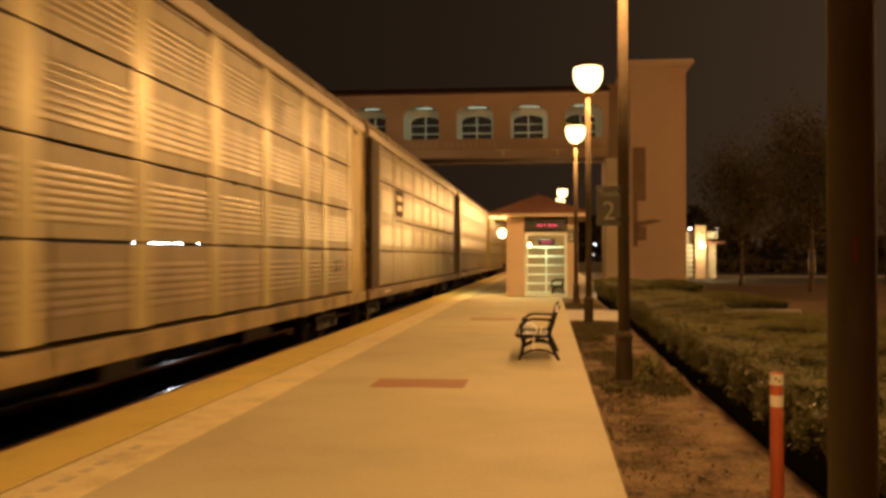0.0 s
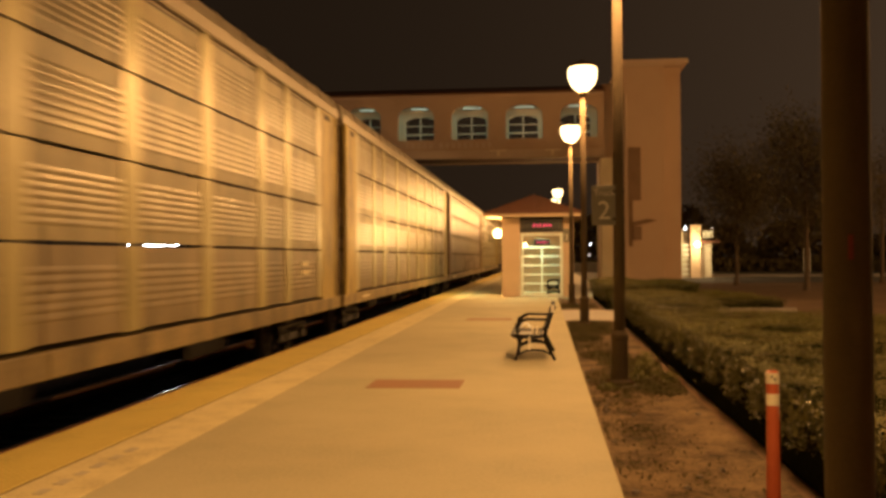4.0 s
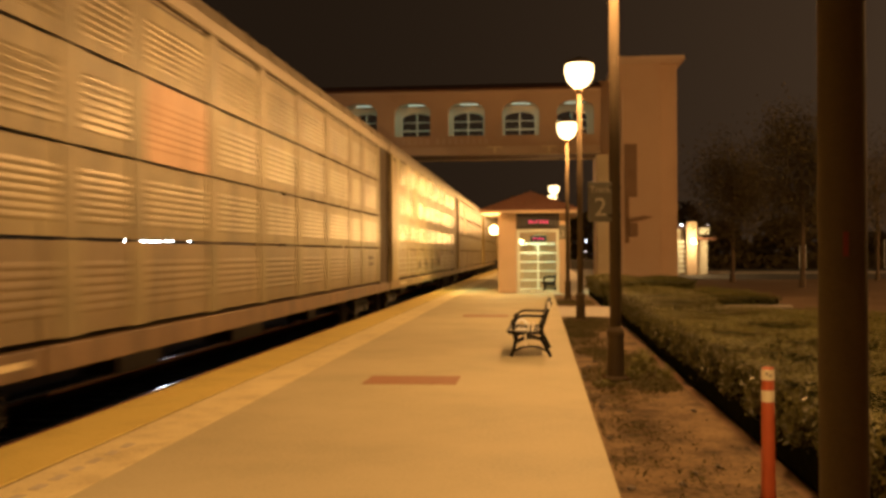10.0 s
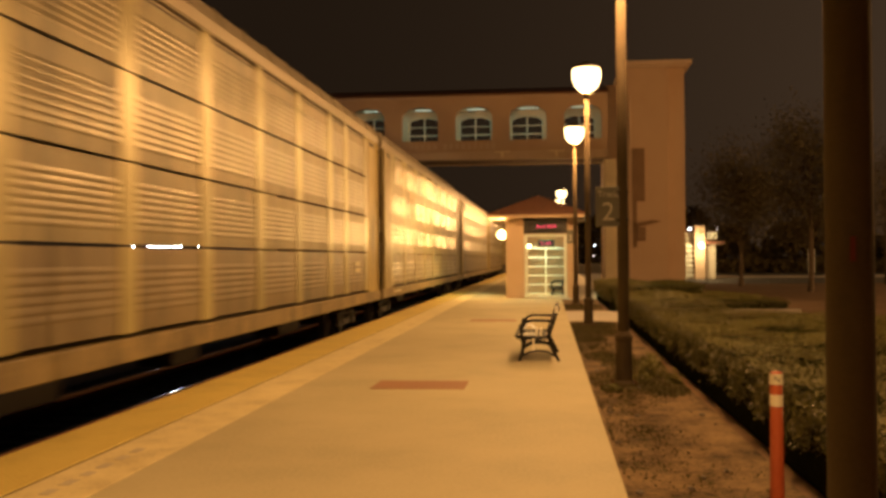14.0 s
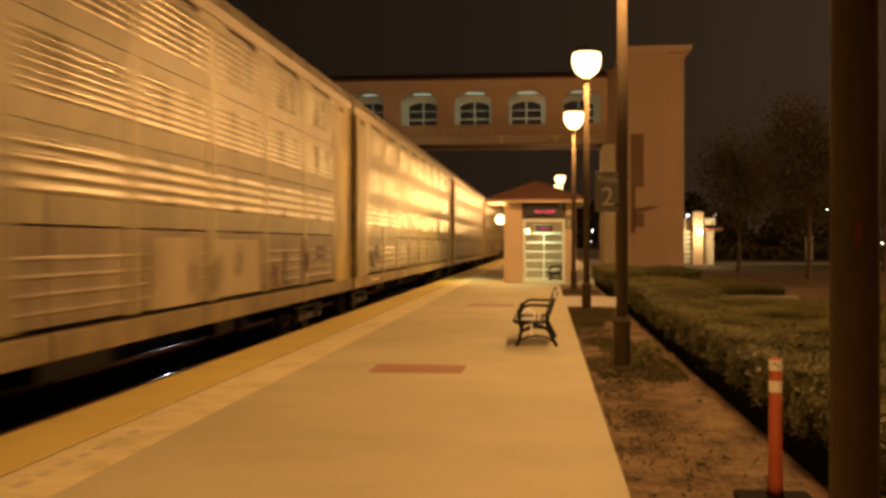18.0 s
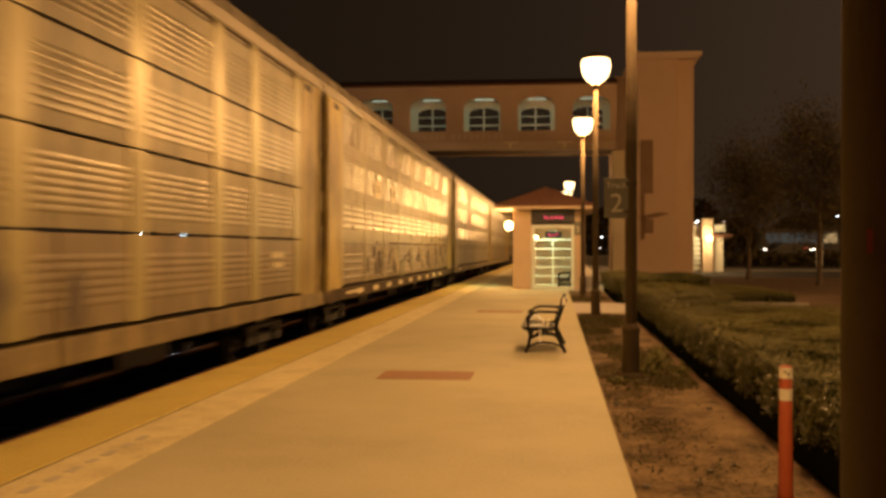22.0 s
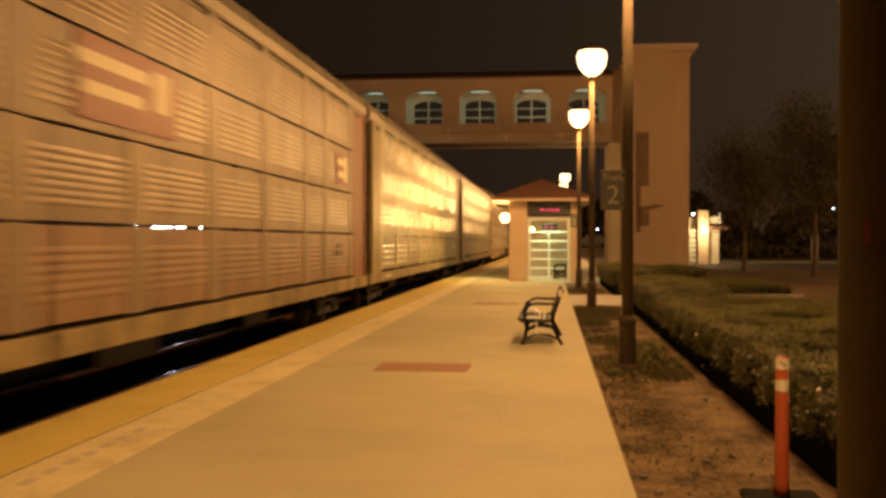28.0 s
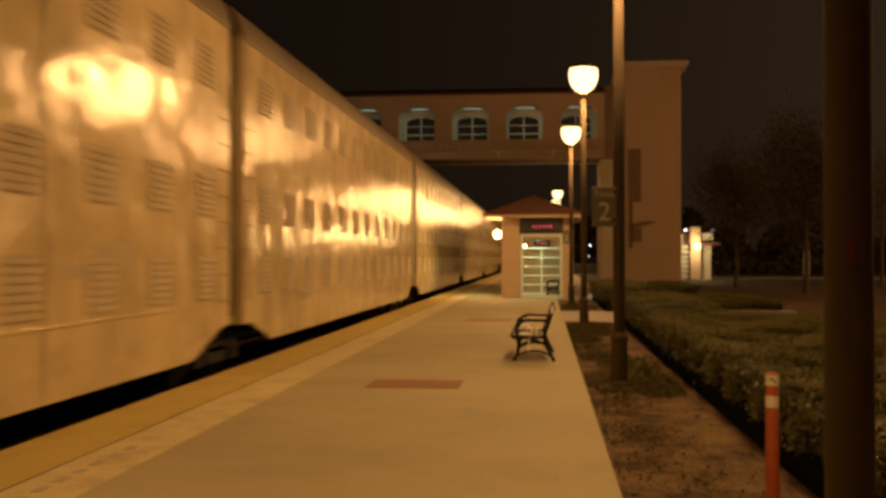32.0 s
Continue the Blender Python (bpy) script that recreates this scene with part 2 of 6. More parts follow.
GREY_SIGN = material("grey_sign_face", [(0.145, 0.145, 0.12), (0.19, 0.19, 0.16)], 0.5, scale=3, bump=0.03)
SIGN_WHITE = material("sign_lettering", [(0.55, 0.53, 0.44), (0.65, 0.63, 0.54)], 0.5, bump=0)
BLACK_CASE = material("black_display_case", [(0.012, 0.012, 0.012), (0.02, 0.02, 0.02)], 0.4, bump=0.05)
ORANGE = material("orange_plastic", [(0.34, 0.07, 0.025), (0.42, 0.095, 0.035)], 0.5, scale=5, fine=50, bump=0.08)
REFLECT = material("reflective_band", [(0.70, 0.66, 0.5), (0.8, 0.76, 0.62)], 0.35, scale=10, bump=0.05)
RUBBER = material("black_rubber", [(0.008, 0.008, 0.008), (0.014, 0.013, 0.012)], 0.95, bump=0.2, spec=0.1)
PAPER = material("newspaper", [(0.74, 0.82, 0.92), (0.86, 0.90, 0.95)], 0.8, scale=30, bump=0.1)
BENCH_GLINT = material("cream_paper", [(0.82, 0.80, 0.72), (0.90, 0.88, 0.80)], 0.7, scale=20, bump=0.05)
RED_STICKER = material("faded_red_sticker", [(0.20, 0.03, 0.02), (0.28, 0.05, 0.03)], 0.6, bump=0.05)
# Top leaves paler than side leaves: lamplight put into the leaf colour.
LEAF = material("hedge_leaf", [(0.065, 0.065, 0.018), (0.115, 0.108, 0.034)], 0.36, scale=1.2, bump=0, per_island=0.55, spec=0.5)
LEAF_LIT = material("young_hedge_leaf", [(0.115, 0.112, 0.030), (0.175, 0.162, 0.05)], 0.6, scale=1.2, bump=0, per_island=0.4, spec=0.3)
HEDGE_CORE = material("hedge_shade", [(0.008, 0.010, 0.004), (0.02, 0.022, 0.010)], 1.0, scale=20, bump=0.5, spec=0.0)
GRASS = material("sparse_grass", [(0.062, 0.055, 0.024), (0.105, 0.092, 0.040)], 0.8, bump=0, per_island=0.4, spec=0.1)
BARK = material("tree_bark", [(0.06, 0.042, 0.028), (0.13, 0.095, 0.065)], 0.95, scale=10, stretch=(1, 1, 0.2), bump=0.8, depth=0.03)
TREE_LEAF = material("tree_leaf", [(0.060, 0.050, 0.022), (0.105, 0.085, 0.040)], 0.7, scale=2.0, bump=0, per_island=0.6, spec=0.2)
GLASS = glass_material()
LANTERN_GLASS = glowing("lantern_glass", (1.0, 0.72, 0.34), 5)
GLOBE_GLASS = glowing("globe_glass", (1.0, 0.66, 0.26), 14)
TUBE_GLOW = glowing("fluorescent_tube", (0.78, 1.0, 0.80), 0.85)
LED_RED = glowing("red_display_dots", (1.0, 0.03, 0.14), 1.7, 0.02)
WHITE_LAMP = glowing("cold_white_lamp", (0.85, 0.93, 1.0), 9.0)
DIM_LAMP = glowing("dim_white_lamp", (1.0, 0.82, 0.78), 2.0)
HALT_LAMP = glowing("bright_white_lamp", (0.85, 0.93, 1.0), 40.0)
HEADLIGHT = glowing("vehicle_headlight", (1.0, 0.86, 0.62), 12.0)
TAIL_RED = glowing("tail_light", (1.0, 0.05, 0.03), 0.5)
BUS_GLOW = glowing("lit_bus_window", (0.45, 0.68, 0.72), 0.06, 0.03)
BUS_REAR = glowing("lit_bus_rear_window", (1.0, 0.66, 0.30), 0.45, 0.03)
BUS_BODY = material("grey_bus_paint", [(0.035, 0.035, 0.035), (0.05, 0.05, 0.05)], 0.5, scale=2, bump=0.03)

# train paint and metal
GALV = material("galvanised_panel", [(0.30, 0.272, 0.150), (0.40, 0.366, 0.208), (0.45, 0.412, 0.245)], 0.27, 0.16, scale=1.1, fine=16, bump=0, spec=0.95, per_object=0.22, stretch=(1, 1, 0.3), grime=0.25)
GALV_DULL = material("weathered_panel", [(0.180, 0.154, 0.082), (0.265, 0.232, 0.128), (0.315, 0.277, 0.160)], 0.30, 0.16, scale=1.1, fine=16, bump=0, spec=0.85, per_object=0.22, stretch=(1, 1, 0.3), grime=0.33)
GALV_BROWN = material("rust_stained_panel", [(0.175, 0.122, 0.072), (0.265, 0.200, 0.124), (0.325, 0.262, 0.170)], 0.4, 0.25, scale=1.1, fine=16, bump=0, spec=0.5, per_object=0.22, stretch=(1, 1, 0.3), grime=0.35)
GALV_LOW = material("dirty_lower_panel", [(0.110, 0.081, 0.045), (0.180, 0.139, 0.079), (0.240, 0.192, 0.111)], 0.40, 0.2, scale=1.1, fine=16, bump=0, spec=0.5, per_object=0.3, stretch=(1, 1, 0.3), grime=0.42)
POST_GALV = material("smooth_galvanised_post", [(0.300, 0.258, 0.112), (0.365, 0.322, 0.150), (0.420, 0.374, 0.182)], 0.37, 0.2, scale=1.0, fine=18, bump=0.03, spec=0.6, per_object=0.22, stretch=(1, 1, 0.3), grime=0.28)
POST_DULL = material("dull_weathered_post", [(0.205, 0.172, 0.082), (0.260, 0.224, 0.110), (0.310, 0.270, 0.138)], 0.42, 0.18, scale=1.0, fine=18, bump=0.03, spec=0.55, per_object=0.22, stretch=(1, 1, 0.3), grime=0.35)
RACK_YELLOW = material("rack_yellow_paint", [(0.252, 0.184, 0.050), (0.360, 0.275, 0.077), (0.414, 0.320, 0.090)], 0.52, scale=1.2, fine=25, bump=0.1, per_object=0.2, stretch=(1, 1, 0.3), grime=0.6)
RACK_CREAM = material("rack_cream_paint", [(0.205, 0.162, 0.066), (0.285, 0.233, 0.097), (0.330, 0.275, 0.118)], 0.5, scale=1.2, fine=25, bump=0.1, per_object=0.2, stretch=(1, 1, 0.3), grime=0.55)
RACK_BROWN = material("rack_brown_paint", [(0.110, 0.062, 0.036), (0.162, 0.101, 0.055), (0.194, 0.130, 0.071)], 0.55, scale=1.2, fine=25, bump=0.12, per_object=0.2, stretch=(1, 1, 0.3), grime=0.55)
RACK_RED = material("rack_red_brown_paint", [(0.15, 0.062, 0.036), (0.22, 0.092, 0.052)], 0.55, scale=1.2, fine=25, bump=0.12, stretch=(1, 1, 0.3))
RACK_DARK = material("rack_dark_brown_paint", [(0.045, 0.031, 0.018), (0.085, 0.06, 0.034)], 0.8, scale=1.2, fine=25, bump=0.12, spec=0.2, stretch=(1, 1, 0.3), grime=0.4)
GALV_DARK = material("dark_weathered_panel", [(0.165, 0.139, 0.076), (0.245, 0.211, 0.116), (0.290, 0.251, 0.145)], 0.34, 0.18, scale=1.1, fine=16, bump=0, spec=0.5, per_object=0.28, stretch=(1, 1, 0.3), grime=0.42)
GALV_FLAT = material("galvanised_panel_border", [(0.246, 0.225, 0.127), (0.326, 0.301, 0.179), (0.381, 0.352, 0.217)], 0.50, 0.14, scale=1.1, fine=16, bump=0.04, spec=0.5, per_object=0.22, stretch=(1, 1, 0.3), grime=0.25)
GALV_DULL_FLAT = material("weathered_panel_border", [(0.162, 0.138, 0.079), (0.235, 0.205, 0.119), (0.288, 0.253, 0.152)], 0.50, 0.14, scale=1.1, fine=16, bump=0.04, spec=0.5, per_object=0.22, stretch=(1, 1, 0.3), grime=0.33)
GALV_DARK_FLAT = material("dark_weathered_panel_border", [(0.155, 0.131, 0.072), (0.230, 0.198, 0.109), (0.285, 0.247, 0.142)], 0.50, 0.14, scale=1.1, fine=16, bump=0.04, spec=0.5, per_object=0.28, stretch=(1, 1, 0.3), grime=0.42)
GALV_LOW_FLAT = material("dirty_lower_panel_border", [(0.102, 0.075, 0.042), (0.165, 0.127, 0.073), (0.220, 0.176, 0.104)], 0.50, 0.14, scale=1.1, fine=16, bump=0.04, spec=0.5, per_object=0.3, stretch=(1, 1, 0.3), grime=0.42)
GALV_BROWN_FLAT = material("rust_stained_panel_border", [(0.16, 0.110, 0.066), (0.24, 0.182, 0.114), (0.30, 0.24, 0.156)], 0.50, 0.14, scale=1.1, fine=16, bump=0.04, spec=0.5, per_object=0.22, stretch=(1, 1, 0.3), grime=0.35)
GALV_DIRT = material("grimy_lower_panel", [(0.112, 0.084, 0.047), (0.182, 0.142, 0.081), (0.238, 0.193, 0.115)], 0.44, 0.18, scale=1.1, fine=16, bump=0, spec=0.5, per_object=0.3, stretch=(1, 1, 0.3), grime=0.42)
GALV_RED = material("red_rusty_lower_panel", [(0.15, 0.086, 0.050), (0.225, 0.138, 0.082), (0.275, 0.178, 0.112)], 0.45, 0.15, scale=1.1, fine=16, bump=0, spec=0.5, per_object=0.25, stretch=(1, 1, 0.3), grime=0.4)
FLAT_OF = {GALV: GALV_FLAT, GALV_DULL: GALV_DULL_FLAT, GALV_DARK: GALV_DARK_FLAT, GALV_LOW: GALV_LOW_FLAT, GALV_BROWN: GALV_BROWN_FLAT}
ROOF_METAL = material("galvanised_roof", [(0.20, 0.17, 0.125), (0.29, 0.25, 0.19)], 0.5, 0.4, scale=0.8, fine=20, bump=0.1)
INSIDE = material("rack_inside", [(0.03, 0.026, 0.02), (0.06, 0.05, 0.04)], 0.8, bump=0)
SILL_PAINT = material("dirty_sill_paint", [(0.10, 0.068, 0.030), (0.21, 0.158, 0.068), (0.32, 0.247, 0.11)], 0.6, scale=1.6, fine=14, bump=0.2, per_object=0.3, grime=0.55)
TRUCK_STEEL = material("grimy_truck_steel", [(0.011, 0.009, 0.007), (0.033, 0.025, 0.017)], 0.75, scale=5, bump=0.4)
SMOOTH_WHITE = material("glossy_white_side", [(0.52, 0.415, 0.235), (0.72, 0.59, 0.345), (0.78, 0.65, 0.39)], 0.19, 0.0, scale=1.6, fine=5, bump=0.03, spec=1.0, patchy=0.3, grime=0.22, wave=0.06)
VENT_DARK = material("vent_louvre_metal", [(0.408, 0.340, 0.221), (0.510, 0.442, 0.289)], 0.6, 0.0, scale=6, bump=0.05, spec=0.3)
SMOOTH_ROOF = material("grey_roof_paint", [(0.15, 0.115, 0.07), (0.21, 0.165, 0.105)], 0.55, 0.0, scale=0.8, bump=0.1)
TOWER_SHADOW = material("brown_stucco_duct", [(0.20, 0.13, 0.085), (0.27, 0.18, 0.12)], 0.9, scale=0.8, fine=45, bump=0.3, spec=0.15)
LOGO_CREAM = material("logo_cream", [(0.50, 0.44, 0.28), (0.60, 0.53, 0.36)], 0.5, bump=0.03)
POST_GLINT = material("glossy_cream_plate", [(0.40, 0.345, 0.20), (0.48, 0.42, 0.26)], 0.3, 0.2, bump=0.02, spec=0.7)
LOGO_RED = material("logo_red", [(0.17, 0.055, 0.038), (0.23, 0.075, 0.05)], 0.5, bump=0.03)
LOGO_PINK = material("logo_faded_red", [(0.44, 0.265, 0.16), (0.52, 0.325, 0.20)], 0.5, bump=0.03, grime=0.3)
SPRAY_DARK = material("spray_paint_dark", [(0.05, 0.037, 0.03), (0.10, 0.075, 0.06)], 0.6, scale=3, bump=0)
SPRAY_GREEN = material("spray_paint_green", [(0.125, 0.122, 0.062), (0.17, 0.16, 0.085)], 0.6, scale=3, bump=0, grime=0.4)
SPRAY_PALE = material("spray_paint_pale", [(0.27, 0.222, 0.13), (0.34, 0.285, 0.175)], 0.6, scale=3, bump=0, grime=0.3)

# ---- building blocks ----


def box(bm, x0, x1, y0, y1, z0, z1, bevel=0.0):
    vs = [bm.verts.new((x, y, z)) for x in (x0, x1) for y in (y0, y1) for z in (z0, z1)]
    fs = [bm.faces.new([vs[i] for i in q]) for q in ((0, 1, 3, 2), (4, 6, 7, 5), (0, 4, 5, 1), (2, 3, 7, 6), (0, 2, 6, 4), (1, 5, 7, 3))]
    if bevel:
        es = list({e for f in fs for e in f.edges})
        bmesh.ops.bevel(bm, geom=es, offset=bevel, segments=2, affect="EDGES", profile=0.5)
    return vs


def tube(bm, rings, sides=16, cap=True):
    """Rings of (x, y, z, radius) stacked into an upright or leaning tube."""
    rows = []
    for x, y, z, r in rings:
        rows.append([bm.verts.new((x + r * math.cos(2 * math.pi * i / sides), y + r * math.sin(2 * math.pi * i / sides), z)) for i in range(sides)])
    for a, b in zip(rows, rows[1:]):
        for i in range(sides):
            j = (i + 1) % sides
            bm.faces.new((a[i], a[j], b[j], b[i]))
    if cap:
        bm.faces.new(rows[0][::-1])
        bm.faces.new(rows[-1])
    return rows


def rod(bm, a, b, r, sides=8):
    a, b = Vector(a), Vector(b)
    q = (b - a).to_track_quat("Z", "Y")
    rows = []
    for p in (a, b):
        rows.append([bm.verts.new(p + q @ Vector((r * math.cos(2 * math.pi * i / sides), r * math.sin(2 * math.pi * i / sides), 0))) for i in range(sides)])
    for i in range(sides):
        j = (i + 1) % sides
        bm.faces.new((rows[0][i], rows[0][j], rows[1][j], rows[1][i]))
    bm.faces.new(rows[0][::-1])
    bm.faces.new(rows[1])


def sweep(bm, pts, r, sides=8):
    for a, b in zip(pts, pts[1:]):
        rod(bm, a, b, r, sides)


def prism(bm, outline, y0, y1):
    """An outline of (x, z) points, drawn out from y0 to y1."""
    a = [bm.verts.new((x, y0, z)) for x, z in outline]
    b = [bm.verts.new((x, y1, z)) for x, z in outline]
    n = len(outline)
    for i in range(n):
        j = (i + 1) % n
        bm.faces.new((a[i], a[j], b[j], b[i]))
    bm.faces.new(a[::-1])
    bm.faces.new(b)


def mesh_of(name, bm, mat, smooth=False):
    bmesh.ops.recalc_face_normals(bm, faces=bm.faces)
    me = bpy.data.meshes.new(name)
    bm.to_mesh(me)
    bm.free()
    me.materials.append(mat)
    if smooth:
        me.polygons.foreach_set("use_smooth", [True] * len(me.polygons))
    return me


def place(ob, parent, m=None):
    ob.parent = parent
    if m is not None:
        ob.matrix_basis = m
    return ob


def part(name, bm, mat, parent, label="", smooth=False):
    ob = place(new(name, mesh_of(name, bm, mat, smooth)), parent)
    if label:
        tagged(ob, label)
    return ob


def thing(name, x, y, z, label, category, group="", rz=0):
    ob = new(name)
    ob.empty_display_size = 0.2
    ob.matrix_basis = pose(x, y, z, 0, 0, rz)
    return tagged(ob, label, category, group)


def structure(name, bm, mat, label="", smooth=False):
    return tagged(new(name, mesh_of(name, bm, mat, smooth)), label, "", "", "structure")


def letters(text, size, mat, name):
    cu = bpy.data.curves.new(name, "FONT")
    cu.body, cu.size, cu.extrude, cu.align_x = text, size, 0.002, "CENTER"
    tmp = new("lettering_source", cu)
    bpy.context.view_layer.update()
    me = bpy.data.meshes.new_from_object(tmp.evaluated_get(bpy.context.evaluated_depsgraph_get()))
    bpy.data.objects.remove(tmp)
    me.materials.clear()
    me.materials.append(mat)
    return new(name, me)


def leaves(name, centres, normals, size, mat, parent, rng, spread=0.8, kind="stuff"):
    """Many small leaf blades, one mesh: each a folded diamond about its centre."""
    n = len(centres)
    d = normals + rng.normal(0, spread, (n, 3))
    d /= np.linalg.norm(d, axis=1, keepdims=True) + 1e-9
    u = np.cross(d, rng.normal(0, 1, (n, 3)))
    u /= np.linalg.norm(u, axis=1, keepdims=True) + 1e-9
    v = np.cross(d, u)
    s = (size * rng.uniform(0.6, 1.3, n))[:, None]
    p = np.stack([centres - u * s, centres + v * s * 0.45 + d * s * 0.12, centres + u * s, centres - v * s * 0.45 + d * s * 0.12], 1).reshape(-1, 3)
    me = bpy.data.meshes.new(name)
    faces = [(4 * i, 4 * i + 1, 4 * i + 2, 4 * i + 3) for i in range(n)]
    me.from_pydata(p.tolist(), [], faces)
    me.materials.append(mat)
    ob = place(new(name, me), parent)
    return tagged(ob, kind=kind)


RNG = np.random.default_rng(7)

# ---- ground, track and platform ----
RAIL_TOP = -0.35
TRACK_X = -6.47
EDGE_X = -4.58
PLAT_R = 0.53

bm = bmesh.new()
box(bm, -1500, 1500, -1500, 1500, -1.0, -0.62)
structure("ground", bm, LAWN_SOIL, "dark dry earth reaching to the horizon")

bm = bmesh.new()
prism(bm, [(-15.5, -0.63), (-14.6, -0.56), (-8.3, -0.54), (-4.62, -0.54), (-4.62, -0.63)], -420, 420)
structure("track_ballast", bm, BALLAST, "dark crushed stone bed under the rails")

bm = bmesh.new()
box(bm, EDGE_X, PLAT_R, -60, 170, -0.61, 0.0, 0.0)
structure("platform", bm, CONCRETE, "smooth concrete station platform")
bm = bmesh.new()
box(bm, EDGE_X - 0.02, -3.835, -60, 170, -0.14, 0.012, 0.006)
structure("tactile_strip", bm, YELLOW, "worn yellow tactile warning strip along the platform edge")
bm = bmesh.new()
box(bm, -3.805, -3.22, -60, 170, -0.02, 0.006)
structure("white_line", bm, WHITE_LINE, "worn white line painted beside the yellow strip")

bm = bmesh.new()
box(bm, -3.834, -3.806, -60, 170, -0.02, 0.003)
structure("platform_joint", bm, TIE, "dark joint between yellow strip and white line")

# raised domes on the nearest stretch of the warning strip
bm = bmesh.new()
dome = []
for i in range(11):
    for j in range(150):
        dome.append((-4.54 + 0.0665 * i, 5.0 + 0.068 * j))
vs, fs = [], []
for cx, cy in dome:
    k = len(vs)
    for r, z in ((0.017, 0.012), (0.010, 0.0148)):
        vs += [(cx + r * math.cos(a), cy + r * math.sin(a), z) for a in (0, 1.257, 2.513, 3.77, 5.027)]
    fs += [(k + i, k + (i + 1) % 5, k + 5 + (i + 1) % 5, k + 5 + i) for i in range(5)] + [tuple(k + 5 + i for i in range(5))]
bm.free()
me = bpy.data.meshes.new("dome")
me.from_pydata(vs, [], fs)
me.materials.append(YELLOW)
tagged(new("tactile_domes", me), "small raised yellow domes on the warning strip", kind="stuff")

# unreadable words painted on the white line
word_y = 6.35
for k, w in enumerate((0.24, 0.2, 0.22, 0.17, 0.24, 0.2, 0.22)):
    bm = bmesh.new()
    box(bm, -3.60, -3.52, word_y, word_y + w * 0.8, 0.004, 0.0095)
    structure("painted_word", bm, MARKING, "worn unreadable grey lettering on the white line")
    word_y += w + 0.10

for x0, y0 in ((-2.27, 12.5), (-2.05, 25.9)):
    bm = bmesh.new()
    box(bm, x0, x0 + 1.2, y0, y0 + 0.82, -0.03, 0.006, 0.004)
    tagged(new("access_cover", mesh_of("access_cover", bm, COVER)), "flat red-brown access cover set in the platform", "access cover", "access covers")


def rail_line(cx):
    for s in (-1, 1):
        x = cx + s * 0.7535
        bm = bmesh.new()
        prism(bm, [(x - 0.07, RAIL_TOP - 0.17), (x + 0.07, RAIL_TOP - 0.17), (x + 0.07, RAIL_TOP - 0.155), (x + 0.012, RAIL_TOP - 0.13), (x + 0.012, RAIL_TOP - 0.045), (x + 0.036, RAIL_TOP - 0.03), (x + 0.036, RAIL_TOP - 0.004), (x - 0.036, RAIL_TOP - 0.004), (x - 0.036, RAIL_TOP - 0.03), (x - 0.012, RAIL_TOP - 0.045), (x - 0.012, RAIL_TOP - 0.13), (x - 0.07, RAIL_TOP - 0.155)], -400, 400)
        rail = structure("rail", bm, RUST, "steel running rail with rusty web")
        bm = bmesh.new()
        box(bm, x - 0.034, x + 0.034, -400, 400, RAIL_TOP - 0.006, RAIL_TOP)
        part("rail_head", bm, RAIL_STEEL, rail, "polished rail head")


rail_line(TRACK_X)
rail_line(TRACK_X - 4.6)
bm = bmesh.new()
box(bm, -1.3, 1.3, -0.11, 0.11, -0.60, RAIL_TOP - 0.172, 0.01)
tie_mesh = mesh_of("railway_tie", bm, TIE)
for cx in (TRACK_X, TRACK_X - 4.6):
    for k in range(70):
        tie = new("railway_tie", tie_mesh)
        tie.location = (cx, 1.0 + 0.61 * k, 0)
        tagged(tie, "dark timber tie under the rails", "railway tie", "railway ties")

# stones of the track bed nearest to the platform
n = 9000
c = np.stack([RNG.uniform(-8.2, -4.65, n), RNG.uniform(3, 30, n), np.full(n, -0.545) + RNG.uniform(0, 0.02, n)], 1)
leaves("ballast_stones", c, np.tile([0, 0, 1.0], (n, 1)), 0.045, BALLAST, None, RNG, 0.7)
tagged(bpy.data.objects["ballast_stones"], "loose dark ballast stones between the ties")

# far side: a low bank and a lit waiting place seen in slits through the train
bm = bmesh.new()
box(bm, -60, -15.6, -300, 400, -0.63, -0.25)
structure("far_bank", bm, LAWN_SOIL, "dark open ground across the tracks")

# right of the platform
bm = bmesh.new()
box(bm, PLAT_R + 0.002, 1.78, -30, 26.2, -0.61, -0.03)
structure("planting_strip_1", bm, SOIL, "bare brown soil with patches of grass beside the platform")
bm = bmesh.new()
box(bm, PLAT_R + 0.002, 1.78, 31.0, 40.0, -0.61, -0.028)
structure("planting_strip_2", bm, SOIL, "dark planted soil before the shelter")
bm = bmesh.new()
box(bm, PLAT_R + 0.002, 3.3, 26.202, 30.998, -0.61, -0.005)
structure("cross_path", bm, PAVING, "pale concrete path across the planting")
bm = bmesh.new()
box(bm, PLAT_R + 0.002, 3.0, 40.002, 170, -0.61, -0.004)
structure("platform_apron", bm, PAVING, "pale concrete paving round the shelter")
bm = bmesh.new()
box(bm, 1.782, 60, -30, 26.2, -0.61, -0.035)
box(bm, 3.302, 60, 26.2, 62, -0.61, -0.035)
box(bm, 1.782, 3.3, 31.0, 40.0, -0.61, -0.035)
structure("planted_ground", bm, LAWN_SOIL, "dry brown ground under the hedges")
bm = bmesh.new()
box(bm, 3.002, 140, 62.002, 104, -0.61, -0.02)
structure("parking_lot", bm, ASPHALT, "dark asphalt car park")
bm = bmesh.new()
box(bm, 9.2, 60, 78, 88, -0.05, -0.005)
structure("pavement", bm, PAVING, "pale lit pavement before the far building")
bm = bmesh.new()
box(bm, 3.4, 7.25, 29.6, 29.85, -0.2, 0.105, 0.015)
structure("kerb", bm, PAVING, "pale concrete kerb behind the hedge")

